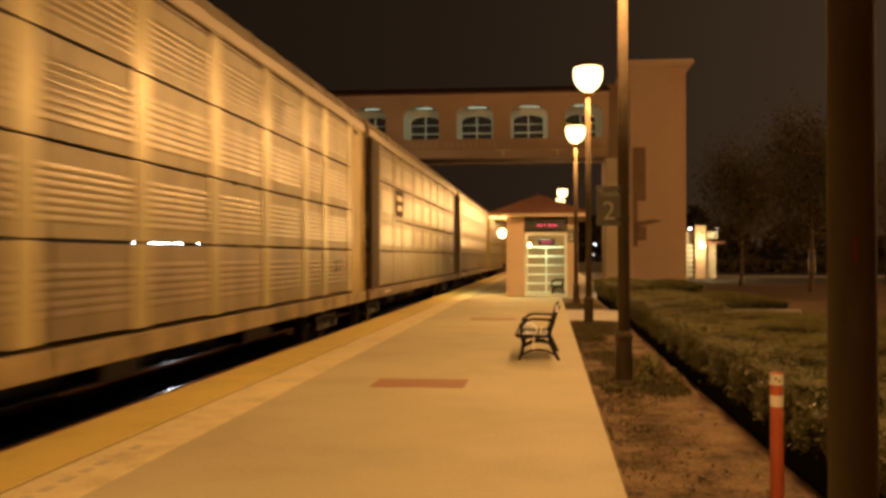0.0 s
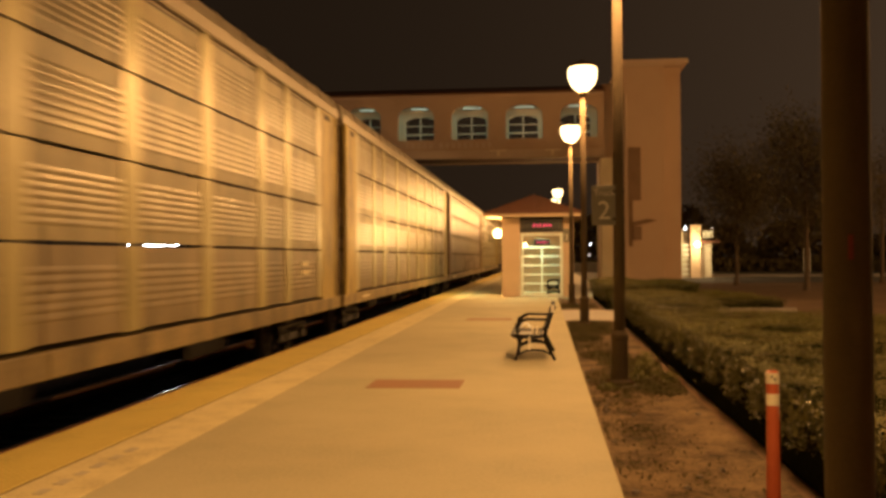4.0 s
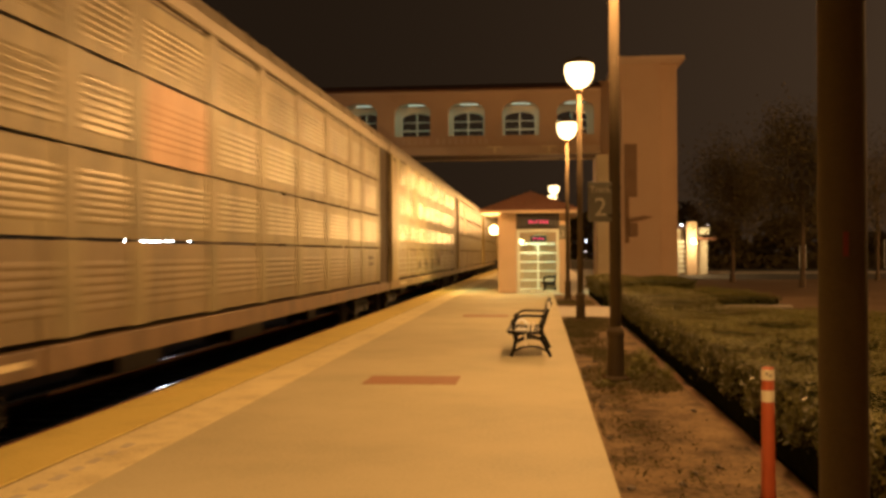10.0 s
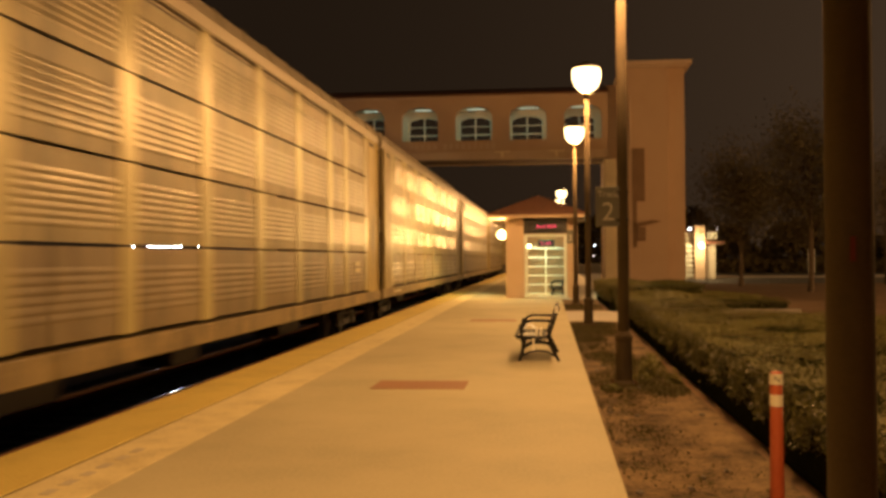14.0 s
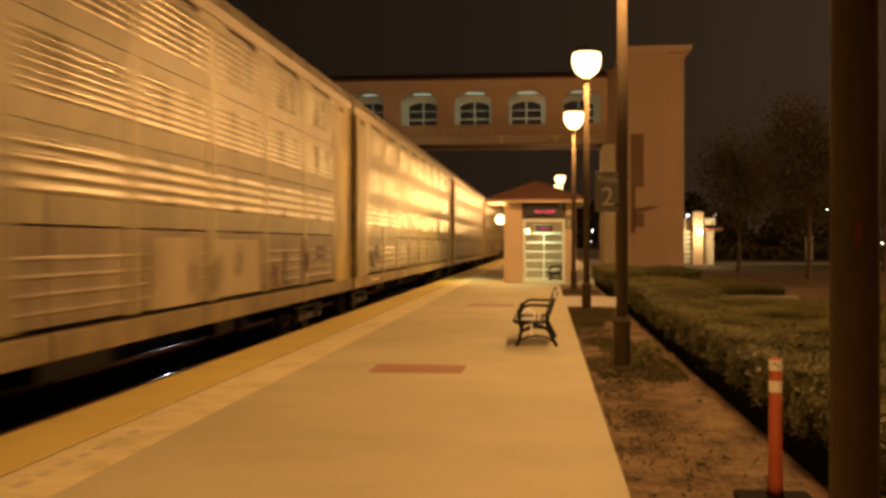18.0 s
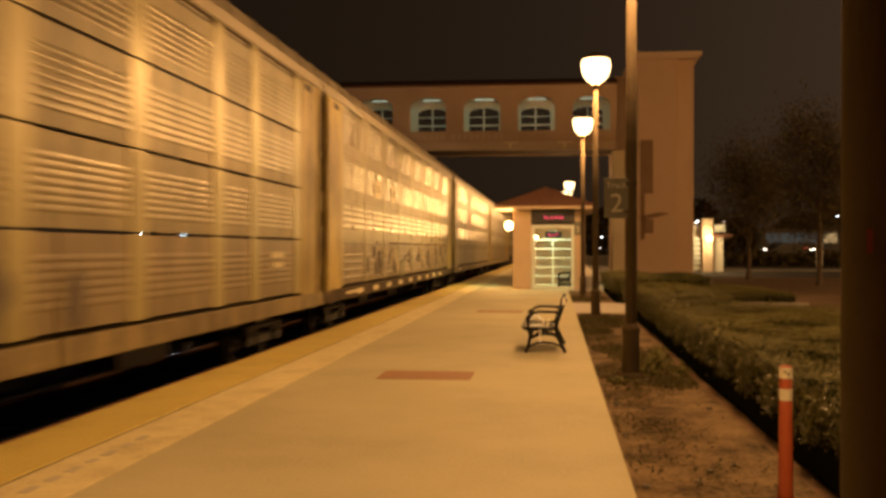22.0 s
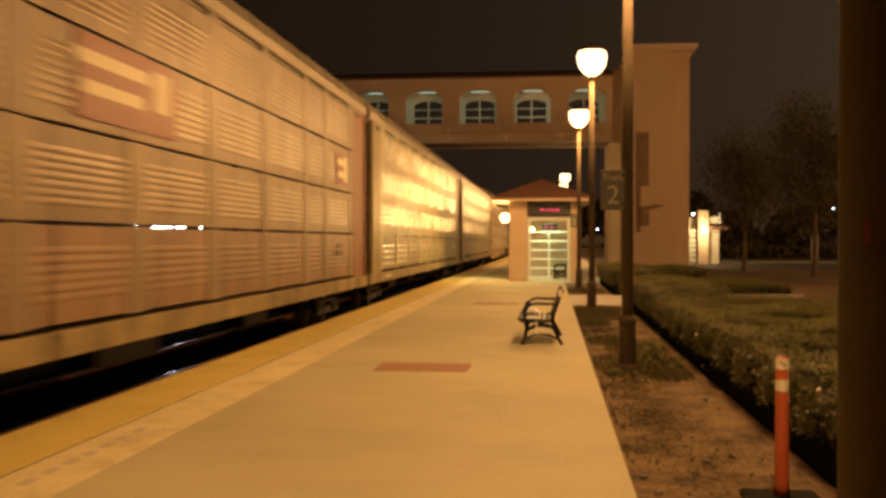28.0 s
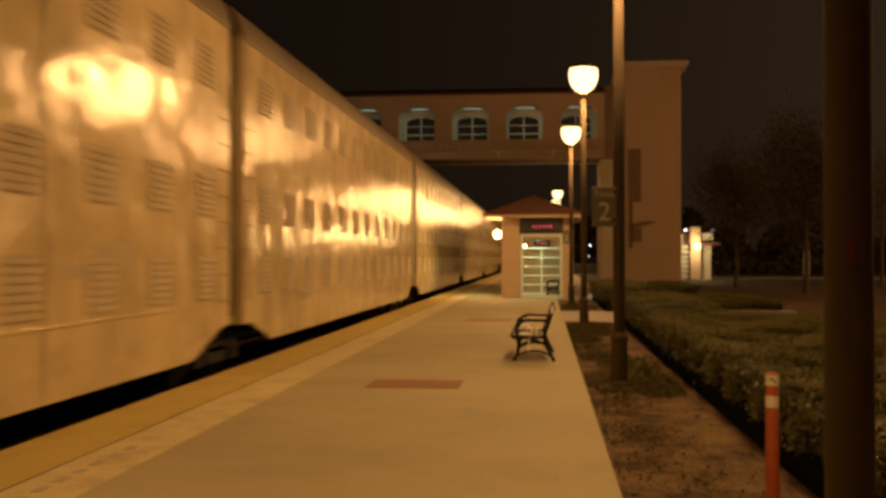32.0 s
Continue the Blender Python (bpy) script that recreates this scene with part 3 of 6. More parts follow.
# tufts of grass in the planting strip
gc, gn = [], []
for cx, cy, r, num in ((1.15, 13.6, 0.55, 900), (0.85, 22.5, 0.7, 1500), (1.1, 24.5, 0.5, 900), (1.45, 12.6, 0.25, 350), (1.3, 15.5, 0.4, 600), (0.8, 18.5, 0.5, 250), (1.0, 9.2, 0.35, 120), (1.15, 7.4, 0.4, 130), (0.9, 33.5, 0.9, 900), (1.3, 6.2, 0.25, 60), (0.75, 11.0, 0.25, 90), (0.8, 9.6, 0.3, 160), (0.72, 8.0, 0.2, 90), (1.0, 16.8, 0.35, 400), (0.75, 20.3, 0.35, 500), (0.95, 11.9, 0.35, 300)):
    num *= 6 if cy > 12 else 2
    r *= 1.25
    a, q = RNG.uniform(0, 6.28, num), r * RNG.uniform(0, 1, num) ** 0.8
    x = np.clip(cx + q * np.cos(a), PLAT_R + 0.04, 1.72)
    gc.append(np.stack([x, cy + 1.9 * q * np.sin(a), -0.025 + RNG.uniform(0, 0.05, num)], 1))
gc = np.concatenate(gc)
leaves("grass_tufts", gc, np.tile([0.05, -0.25, 1.0], (len(gc), 1)), 0.017, GRASS, None, RNG, 0.6)
tagged(bpy.data.objects["grass_tufts"], "short green tufts of grass in bare soil")
n = 220
lc = np.stack([RNG.uniform(0.56, 1.72, n), RNG.uniform(4.5, 20, n), np.full(n, -0.022)], 1)
leaves("fallen_leaves", lc, np.tile([0, 0, 1.0], (n, 1)), 0.022, BARK, None, RNG, 0.25)
tagged(bpy.data.objects["fallen_leaves"], "dry brown leaves and twigs on the soil")
for k in range(26):
    bm = bmesh.new()
    bmesh.ops.create_icosphere(bm, subdivisions=1, radius=0.03)
    for v in bm.verts:
        v.co = Vector((v.co.x * random.uniform(0.7, 1.5), v.co.y * random.uniform(0.7, 1.5), v.co.z * random.uniform(0.4, 0.8)))
    st = new("stone", mesh_of("stone", bm, FOOTING))
    st.location = (random.uniform(0.56, 0.72) if k < 12 else random.uniform(0.6, 1.65), random.uniform(6, 19), -0.02)
    tagged(st, "small pale stone lying on the soil", "stone", "stones on the soil")


# leafy weeds round the foot of a lamp post
for wx, wy, wr, wh, num in ((1.42, 14.0, 0.20, 0.30, 420), (1.20, 13.35, 0.16, 0.16, 260), (1.62, 13.2, 0.12, 0.22, 200), (0.78, 12.6, 0.14, 0.10, 160), (1.55, 15.4, 0.18, 0.24, 260)):
    weed = thing("weed", wx, wy, -0.03, "low leafy green weed growing in bare soil", "plant", "weeds in the planting strip")
    for k in range(7):
        a = k * 0.898
        bm = bmesh.new()
        tube(bm, [(0, 0, 0, 0.005), (0.35 * wr * math.cos(a), 0.35 * wr * math.sin(a), wh * 0.5, 0.004), (0.9 * wr * math.cos(a), 0.9 * wr * math.sin(a), wh * (0.75 + 0.2 * (k % 2)), 0.002)], 5)
        part("stem", bm, GRASS, weed)
    a, q = RNG.uniform(0, 6.28, num), wr * RNG.uniform(0, 1, num) ** 0.6
    z = wh * RNG.uniform(0.1, 1.0, num) * (1.1 - 0.5 * q / wr)
    leaves("leaves", np.stack([q * np.cos(a), q * np.sin(a), z], 1), np.tile([0, 0, 1.0], (num, 1)), 0.026, LEAF_LIT, weed, RNG, 0.7)

# ---- hedges ----
def hedge(x0, x1, y0, y1, h, label, top_per, side_per, size, foot=0.30):
    t = thing("hedge", (x0 + x1) / 2, (y0 + y1) / 2, -0.035, label, "hedge", "hedges")
    w, d = (x1 - x0) / 2, (y1 - y0) / 2
    # Near-black block: shade within and below the foliage, put into the colour.
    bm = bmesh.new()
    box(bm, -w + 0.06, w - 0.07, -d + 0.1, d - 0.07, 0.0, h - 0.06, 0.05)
    part("twiggy_core", bm, HEDGE_CORE, t, "near-black hedge core with the inner shade in its colour")
    cs, ns = [], []
    num = int(4 * w * d * top_per * 1.6)
    px, py = RNG.uniform(-w, w, num), RNG.uniform(-d, d, num)
    bump = 0.05 * np.sin(px * 3.1 + 1.3 * np.sin(py * 2.2)) + 0.04 * np.sin(py * 4.3 + px * 1.7)
    cs.append(np.stack([px, py, h + bump + RNG.normal(0, 0.025, num)], 1))
    ns.append(np.tile([0, 0, 1.9], (num, 1)))
    leaves("top_foliage", cs[0], ns[0], size * 0.78, LEAF_LIT, t, RNG, 0.55)
    cs, ns = [], []
    for axis, sign, length in ((0, -1, d), (1, -1, w), (1, 1, w)):
        num = int(2 * length * h * side_per)
        q = RNG.uniform(-length, length, num)
        z = foot + (h - foot) * RNG.uniform(0, 1, num) ** 0.62
        off = RNG.normal(0, 0.035, num) + 0.05 * np.sin(q * 5.1 + z * 6) + 0.03 * np.sin(q * 11.0)
        p = np.zeros((num, 3))
        p[:, axis] = sign * ((w if axis == 0 else d) + off)
        p[:, 1 - axis] = q
        p[:, 2] = z
        nn = np.zeros((num, 3))
        nn[:, axis] = sign
        cs.append(p)
        ns.append(nn * 0.9 + np.array([0, 0, 0.25]))
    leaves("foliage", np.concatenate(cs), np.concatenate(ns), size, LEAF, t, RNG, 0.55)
    return t


hedge(1.82, 4.6, 4.2, 18.0, 0.68, "clipped green hedge along the platform planting", 1500, 2200, 0.021)
hedge(4.6, 12.5, 5.0, 18.0, 0.62, "broad low clipped hedge on open ground", 600, 400, 0.03)
hedge(1.85, 3.3, 18.4, 26.0, 0.74, "clipped green hedge beside the lamp posts", 900, 1300, 0.028)
hedge(1.85, 3.1, 31.2, 40.0, 0.78, "dark clipped hedge near the shelter", 600, 800, 0.034)
hedge(3.5, 7.1, 30.2, 37.0, 0.36, "low green hedge behind the kerb", 500, 500, 0.035, 0.1)
hedge(3.4, 6.3, 41.0, 47.0, 0.55, "dark low hedge before the tower", 200, 200, 0.055)


# ---- lamp posts ----
def lamp_post():
    t = thing("street_lamp", 0, 0, -0.03, "tall bronze platform lamp post with a glowing lantern", "street lamp", "platform lamp posts")
    bm = bmesh.new()
    box(bm, -0.25, 0.25, -0.25, 0.25, -0.3, 0.012, 0.008)
    part("footing", bm, FOOTING, t, "square pale concrete footing")
    bm = bmesh.new()
    tube(bm, [(0, 0, 0.008, 0.14), (0, 0, 0.05, 0.14), (0, 0, 0.09, 0.112), (0, 0, 0.58, 0.104), (0, 0, 0.62, 0.116), (0, 0, 0.66, 0.116), (0, 0, 0.72, 0.085)], 20)
    part("base_sleeve", bm, POLE_PAINT, t, smooth=False)
    bm = bmesh.new()
    tube(bm, [(0, 0, 0.7, 0.074), (0, 0, 3.0, 0.070), (0, 0, 5.62, 0.060)], 20)
    part("pole", bm, POLE_PAINT, t, smooth=True)
    for i in range(4):
        bm = bmesh.new()
        a = math.pi / 4 + i * math.pi / 2
        tube(bm, [(0.2 * math.cos(a), 0.2 * math.sin(a), 0.033, 0.022), (0.2 * math.cos(a), 0.2 * math.sin(a), 0.075, 0.02)], 6)
        part("anchor_bolt", bm, RUST, t)
    bm = bmesh.new()
    tube(bm, [(0, 0, 5.56, 0.066), (0, 0, 5.60, 0.08), (0, 0, 5.66, 0.085), (0, 0, 5.70, 0.07)], 16)
    part("collar", bm, POLE_PAINT, t, smooth=True)
    bm = bmesh.new()
    tube(bm, [(0, 0, 5.70, 0.09), (0, 0, 5.74, 0.19), (0, 0, 5.84, 0.28), (0, 0, 5.98, 0.335), (0, 0, 6.12, 0.355), (0, 0, 6.22, 0.345), (0, 0, 6.27, 0.32)], 20, cap=False)
    g = part("lantern_glass", bm, LANTERN_GLASS, t, "bright glowing lantern glass", smooth=True)
    g.visible_shadow = False
    bm = bmesh.new()
    tube(bm, [(0, 0, 6.265, 0.35), (0, 0, 6.285, 0.36), (0, 0, 6.35, 0.28), (0, 0, 6.40, 0.12), (0, 0, 6.46, 0.03)], 20)
    part("cap", bm, POLE_PAINT, t, smooth=True)
    return t


first = lamp_post()
first.matrix_basis = pose(NEAR_X, LAMP_YS[0], -0.03)
posts = [first] + [copy_thing(first, pose(LAMP_X, y, -0.03)) for y in LAMP_YS[1:]]
near_post = posts[0]
# posts added out of view beneath these extra lamps
for cx, cy, watts in FILL_LAMPS:
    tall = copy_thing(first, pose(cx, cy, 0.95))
    tagged(tall, "tall bronze lamp post added out of view as fill light", group="car park lamp posts")
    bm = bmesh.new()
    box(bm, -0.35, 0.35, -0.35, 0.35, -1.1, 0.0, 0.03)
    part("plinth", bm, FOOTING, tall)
bm = bmesh.new()
for i in range(-1, 1):
    a0, a1 = radians(-99 + 6 * i), radians(-99 + 6 * (i + 1))
    q = [bm.verts.new((0.0765 * math.cos(a), 0.0765 * math.sin(a), z)) for a, z in ((a0, 1.665), (a1, 1.665), (a1, 1.74), (a0, 1.74))]
    bm.faces.new(q)
part("sticker", bm, RED_STICKER, near_post, "small faded red sticker")

sign = thing("track_sign", 0.785, 13.06, 2.31, "grey track number sign bracketed to a lamp post", "sign")
bm = bmesh.new()
box(bm, -0.165, 0.15, -0.015, 0.015, -0.26, 0.26, 0.006)
part("panel", bm, GREY_SIGN, sign)
ob = place(letters("Track", 0.115, SIGN_WHITE, "small_word"), sign, pose(-0.005, -0.018, 0.125, 90))
ob = place(letters("2", 0.34, SIGN_WHITE, "numeral"), sign, pose(-0.005, -0.018, -0.18, 90))
for z in (-0.18, 0.18):
    bm = bmesh.new()
    box(bm, 0.10, 0.26, -0.02, 0.02, z - 0.02, z + 0.02, 0.004)
    part("bracket", bm, DARK_METAL, sign)

# ---- delineator post ----
post = thing("delineator_post", 1.455, 6.6, -0.03, "orange plastic delineator post with pale reflective bands", "traffic post")
bm = bmesh.new()
box(bm, -0.24, 0.24, -0.17, 0.17, 0, 0.045, 0.018)
part("base_plate", bm, RUBBER, post, "flat black rubber base")
bm = bmesh.new()
tube(bm, [(0, 0, 0.045, 0.056), (0, 0, 0.12, 0.046), (0, 0, 0.92, 0.040), (0, 0, 0.935, 0.034)], 16)
part("shaft", bm, ORANGE, post, smooth=True)
for z0, z1 in ((0.855, 0.925), (0.715, 0.79)):
    bm = bmesh.new()
    tube(bm, [(0, 0, z0, 0.0428), (0, 0, z1, 0.0428)], 16, cap=False)
    part("reflective_band", bm, REFLECT, post, "pale reflective band", smooth=True)
for dx, dz in ((-0.012, 0.90), (0.008, 0.885)):
    bm = bmesh.new()
    box(bm, dx - 0.009, dx + 0.006, -0.0446, -0.0424, dz - 0.008, dz + 0.008)
    part("scuff", bm, GREY_SIGN, post)


# ---- bench ----
def bench(x, y, label):
    """Seat faces the tracks; the length runs along the platform."""
    t = thing("bench", x, y, 0, label, "bench", "platform benches")
    for yy in (0.12, 1.62):
        bm = bmesh.new()
        f = 0.027
        sweep(bm, [(-0.30, yy, 0.0), (-0.25, yy, 0.14), (-0.23, yy, 0.28), (-0.27, yy, 0.40)], f)
        sweep(bm, [(0.33, yy, 0.0), (0.27, yy, 0.12), (0.20, yy, 0.26), (0.17, yy, 0.40), (0.23, yy, 0.58), (0.29, yy, 0.76), (0.335, yy, 0.87)], f)
        sweep(bm, [(-0.34, yy, 0.385), (-0.1, yy, 0.37), (0.17, yy, 0.38)], f)
        sweep(bm, [(-0.23, yy, 0.22), (-0.12, yy, 0.30), (0.0, yy, 0.33), (0.12, yy, 0.31), (0.2, yy, 0.25)], 0.02)
        part("side_frame", bm, BLACK_METAL, t)
        bm = bmesh.new()
        sweep(bm, [(-0.27, yy, 0.40), (-0.255, yy, 0.52), (-0.20, yy, 0.62), (-0.10, yy, 0.655), (0.05, yy, 0.65), (0.24, yy, 0.645)], 0.022)
        sweep(bm, [(-0.27, yy, 0.50), (-0.29, yy, 0.55), (-0.25, yy, 0.60)], 0.018)
        part("armrest", bm, BLACK_METAL, t)
        bm = bmesh.new()
        sweep(bm, [(-0.27, yy, 0.08), (-0.12, yy, 0.15), (0.0, yy, 0.165), (0.14, yy, 0.15), (0.28, yy, 0.08)], 0.016)
        part("leg_brace", bm, BLACK_METAL, t)
    for i in range(7):
        bm = bmesh.new()
        cx = -0.34 + 0.075 * i
        box(bm, cx - 0.03, cx + 0.03, 0, 1.74, 0.395 - 0.006 * i, 0.42 - 0.006 * i, 0.006)
        part("seat_slat", bm, BLACK_METAL, t)
    for i in range(6):
        bm = bmesh.new()
        z0 = 0.45 + 0.072 * i
        cx = 0.185 + (z0 - 0.40) * 0.33
        box(bm, cx - 0.018, cx + 0.018, 0, 1.74, z0, z0 + 0.06, 0.006)
        part("back_slat", bm, BLACK_METAL, t)
    bm = bmesh.new()
    rod(bm, (0.0, 0.12, 0.31), (0.0, 1.62, 0.31), 0.014)
    part("stretcher", bm, BLACK_METAL, t)
    return t


platform_bench = bench(-0.17, 15.82, "black metal slatted bench with curled armrests facing the tracks")
news = thing("newspaper", -0.30, 15.94, 0.424, "crumpled bluish newspaper lying on the bench seat", "newspaper")
rng = random.Random(3)
bm = bmesh.new()
bmesh.ops.create_grid(bm, x_segments=7, y_segments=7, size=0.1)
for v in bm.verts:
    v.co = Vector((v.co.x * 0.95, v.co.y * 1.1, 0.085 + 0.075 * math.cos(v.co.x * 14) + rng.uniform(-0.02, 0.02)))
bmesh.ops.solidify(bm, geom=bm.faces[:], thickness=0.004)
part("crumpled_page", bm, PAPER, news)
bm = bmesh.new()
for k in range(3):
    box(bm, -0.10 + 0.01 * k, 0.09 - 0.01 * k, -0.1, 0.1, 0.001 + 0.008 * k, 0.007 + 0.008 * k, 0.002)
part("folded_pages", bm, PAPER, news)
# upright pale strips stand in for light showing between the slats
for dx, tilt in ((-0.195, 5), (-0.125, 7)):
    leaf = thing("folded_leaflet", dx, 15.90, 0.416, "pale upright strip standing in for light between the bench slats", "leaflet", "leaflets on the bench")
    bm = bmesh.new()
    box(bm, -0.017, 0.017, -0.02, 0.02, 0.0, 0.125, 0.003)
    bmesh.ops.rotate(bm, verts=bm.verts, cent=(0, 0, 0), matrix=Matrix.Rotation(radians(tilt), 3, "Y"))
    part("sheet", bm, BENCH_GLINT, leaf)
# white strip and plate paint the glints below the seat and on the backrest
bm = bmesh.new()
box(bm, -0.085, -0.055, 0.03, 0.06, 0.17, 0.38, 0.004)
part("white_strap", bm, BENCH_GLINT, platform_bench, "white strip painted for the glint under the seat")
bm = bmesh.new()
box(bm, 0.275, 0.325, -0.012, -0.002, 0.77, 0.88, 0.003)
part("white_label", bm, BENCH_GLINT, platform_bench, "white plate painted for the highlight on the backrest end")



# ---- arched openings ----
def arched_wall(bm, x0, x1, z0, z1, ya, yb, openings):
    """A wall from ya to yb with arched openings (centre, half width, sill, spring, crown) cut through it."""
    seg = 10
    cuts = sorted(openings)
    edges = [x0]
    for c, w, *_ in cuts:
        edges += [c - w, c + w]
    edges.append(x1)
    for a, b in zip(edges[0::2], edges[1::2]):
        box(bm, a, b, ya, yb, z0, z1)
    for c, w, sill, spring, crown in cuts:
        box(bm, c - w, c + w, ya, yb, z0, sill)
        pts = [(c - w * math.cos(math.pi * i / seg), spring + (crown - spring) * math.sin(math.pi * i / seg)) for i in range(seg + 1)]
        for (xa, za), (xb, zb) in zip(pts, pts[1:]):
            prism(bm, [(xa, za), (xb, zb), (xb, z1), (xa, z1)], ya, yb)
    bmesh.ops.remove_doubles(bm, verts=bm.verts, dist=1e-4)
    return bm


# ---- footbridge ----
BR_Y0, BR_Y1 = 54.2, 57.4
WINDOWS = [(-12.86, ), (-9.90, ), (-6.94, ), (-3.97, ), (-1.01, ), (1.95, )]
bridge = thing("footbridge", 0, 0, 0, "tan stucco enclosed footbridge with arched windows over the tracks", "footbridge")
ops = [(c[0], 1.0, 8.08, 9.42, 9.95) for c in WINDOWS]
part("front_wall", arched_wall(bmesh.new(), -16.0, 3.3, 7.45, 10.42, BR_Y0, BR_Y0 + 0.3, ops), STUCCO, bridge)
ops_b = [(c[0] - 0.1, 0.90, 8.02, 9.46, 9.80) for c in WINDOWS]
part("back_wall", arched_wall(bmesh.new(), -16.0, 3.3, 7.45, 10.42, BR_Y1 - 0.3, BR_Y1, ops_b), CREAM, bridge, "cream-painted inner back wall")
bm = bmesh.new()
box(bm, -16, 3.3, BR_Y0 + 0.302, BR_Y1 - 0.302, 7.45, 7.7)
part("deck", bm, CREAM, bridge)
bm = bmesh.new()
box(bm, -16, 3.3, BR_Y0 + 0.302, BR_Y1 - 0.302, 10.12, 10.3)
part("soffit", bm, CREAM, bridge)
for y in (BR_Y0 - 0.06, BR_Y1 + 0.06):
    bm = bmesh.new()
    box(bm, -16, 3.3, y - 0.2, y + 0.2, 7.02, 7.17, 0.01)
    box(bm, -16, 3.3, y - 0.13, y + 0.13, 7.17, 7.40)
    box(bm, -16, 3.3, y - 0.2, y + 0.2, 7.40, 7.448, 0.01)
    part("girder", bm, STUCCO_TRIM, bridge, "painted steel edge girder")
for x in (-14, -8.0):
    bm = bmesh.new()
    box(bm, x - 0.05, x + 0.05, BR_Y0 - 0.25, BR_Y0 - 0.192, 7.03, 7.44, 0.008)
    part("stiffener", bm, STUCCO_TRIM, bridge)
bm = bmesh.new()
box(bm, -16, 3.3, BR_Y0 + 0.145, BR_Y1 - 0.145, 7.05, 7.44)
part("underside", bm, RUST, bridge, "dark steel underside")
bm = bmesh.new()
box(bm, -16.1, 3.3, BR_Y0 - 0.12, BR_Y1 + 0.12, 10.422, 10.52, 0.02)
part("cornice", bm, STUCCO_TRIM, bridge)
bm = bmesh.new()
prism(bm, [(BR_Y0 - 0.3, 10.522), (BR_Y1 + 0.3, 10.522), (BR_Y1 + 0.3, 10.6), ((BR_Y0 + BR_Y1) / 2, 11.15), (BR_Y0 - 0.3, 10.6)], 0, 1)
for v in bm.verts:
    v.co = Vector((-16.3 + 19.6 * v.co.y, v.co.x, v.co.z))
part("roof", bm, ROOF_TILE, bridge, "low red clay tile roof")
for (c, ) in WINDOWS:
    win = place(new("window"), bridge)
    bm = bmesh.new()
    y = BR_Y1 - 0.16
    t2, cb = 0.032, c - 0.1
    box(bm, cb - t2, cb + t2, y - 0.03, y + 0.03, 8.02, 9.79)
    box(bm, cb - 0.9, cb + 0.9, y - 0.028, y + 0.028, 8.72, 8.79)
    box(bm, cb - 0.9, cb + 0.9, y - 0.026, y + 0.026, 9.22, 9.26)
    pts = [(cb - 0.88 * math.cos(math.pi * i / 12), y, 9.45 + 0.33 * math.sin(math.pi * i / 12)) for i in range(13)]
    sweep(bm, [(cb - 0.88, y, 8.02)] + pts + [(cb + 0.88, y, 8.02)], 0.032, 6)
    place(new("mullions", mesh_of("mullions", bm, WHITE_FRAME)), win)
    bm = bmesh.new()
    q = [(cb - 0.88 * math.cos(math.pi * i / 12), 9.45 + 0.33 * math.sin(math.pi * i / 12)) for i in range(13)]
    prism(bm, [(cb + 0.88, 8.02), (cb - 0.88, 8.02)] + q[1:-1], y - 0.006, y + 0.006)
    g = place(new("pane", mesh_of("pane", bm, GLASS)), win)
    g.visible_shadow = False
    bm = bmesh.new()
    box(bm, c - 0.52, c + 0.52, 56.29, 56.35, 10.088, 10.112, 0.006)
    tagged(place(new("tube_light", mesh_of("tube_light", bm, TUBE_GLOW)), bridge), "glowing fluorescent ceiling tube")
for x in (-2.41, 0.52):
    bm = bmesh.new()
    prism(bm, [(x - 0.42, 7.44), (x + 0.42, 7.44), (x + 0.42, 7.37), (x + 0.09, 7.37), (x + 0.06, 7.10), (x - 0.06, 7.10), (x - 0.09, 7.37), (x - 0.42, 7.37)], BR_Y0 - 0.34, BR_Y0 - 0.262)
    part("girder_bracket", bm, PIER_PAINT, bridge, "pale bracket on the girder")
# letters on the parapet that can no longer be read
for k in range(16):
    bm = bmesh.new()
    x = -8.2 + 0.33 * k + (0.25 if k > 6 else 0)
    box(bm, x, x + 0.2, BR_Y0 - 0.03, BR_Y0 + 0.01, 7.62, 7.92)
    part("raised_letter", bm, STUCCO_TRIM, bridge, "unreadable raised tan letter")

# ---- tower ----
tower = thing("stair_tower", 0, 0, -0.03, "tall tan stucco stair tower carrying the footbridge", "tower")
bm = bmesh.new()
box(bm, 4.35, 6.58, 55.0, 61.5, 0, 12.0, 0.03)
part("shaft", bm, STUCCO, tower)
bm = bmesh.new()
box(bm, 6.582, 7.5, 55.4, 61.5, 0, 12.0, 0.03)
part("recessed_bay", bm, STUCCO, tower)
bm = bmesh.new()
box(bm, 4.2, 7.65, 54.85, 61.65, 12.0, 12.12, 0.02)
box(bm, 4.1, 7.85, 54.75, 61.75, 12.12, 12.36, 0.03)
part("cornice", bm, STUCCO_TRIM, tower)
bm = bmesh.new()
box(bm, 3.25, 4.348, 55.6, 61.0, 0, 11.2, 0.02)
part("side_bay", bm, STUCCO, tower)
bm = bmesh.new()
box(bm, 3.07, 3.72, 54.3, 55.55, 0, 7.0, 0.04)
part("bridge_pier", bm, PIER_PAINT, tower, "pale stucco pier under the bridge end")
bm = bmesh.new()
rod(bm, (4.50, 54.93, 0.0), (4.50, 54.93, 10.5), 0.06)
part("downpipe", bm, STUCCO_TRIM, tower)
# brown raised shapes stand in for shadows cast on the tower wall
bm = bmesh.new()
box(bm, 4.62, 5.28, 54.9, 54.998, 4.7, 7.6, 0.01)
box(bm, 4.62, 4.84, 54.9, 54.998, 2.2, 4.7, 0.01)
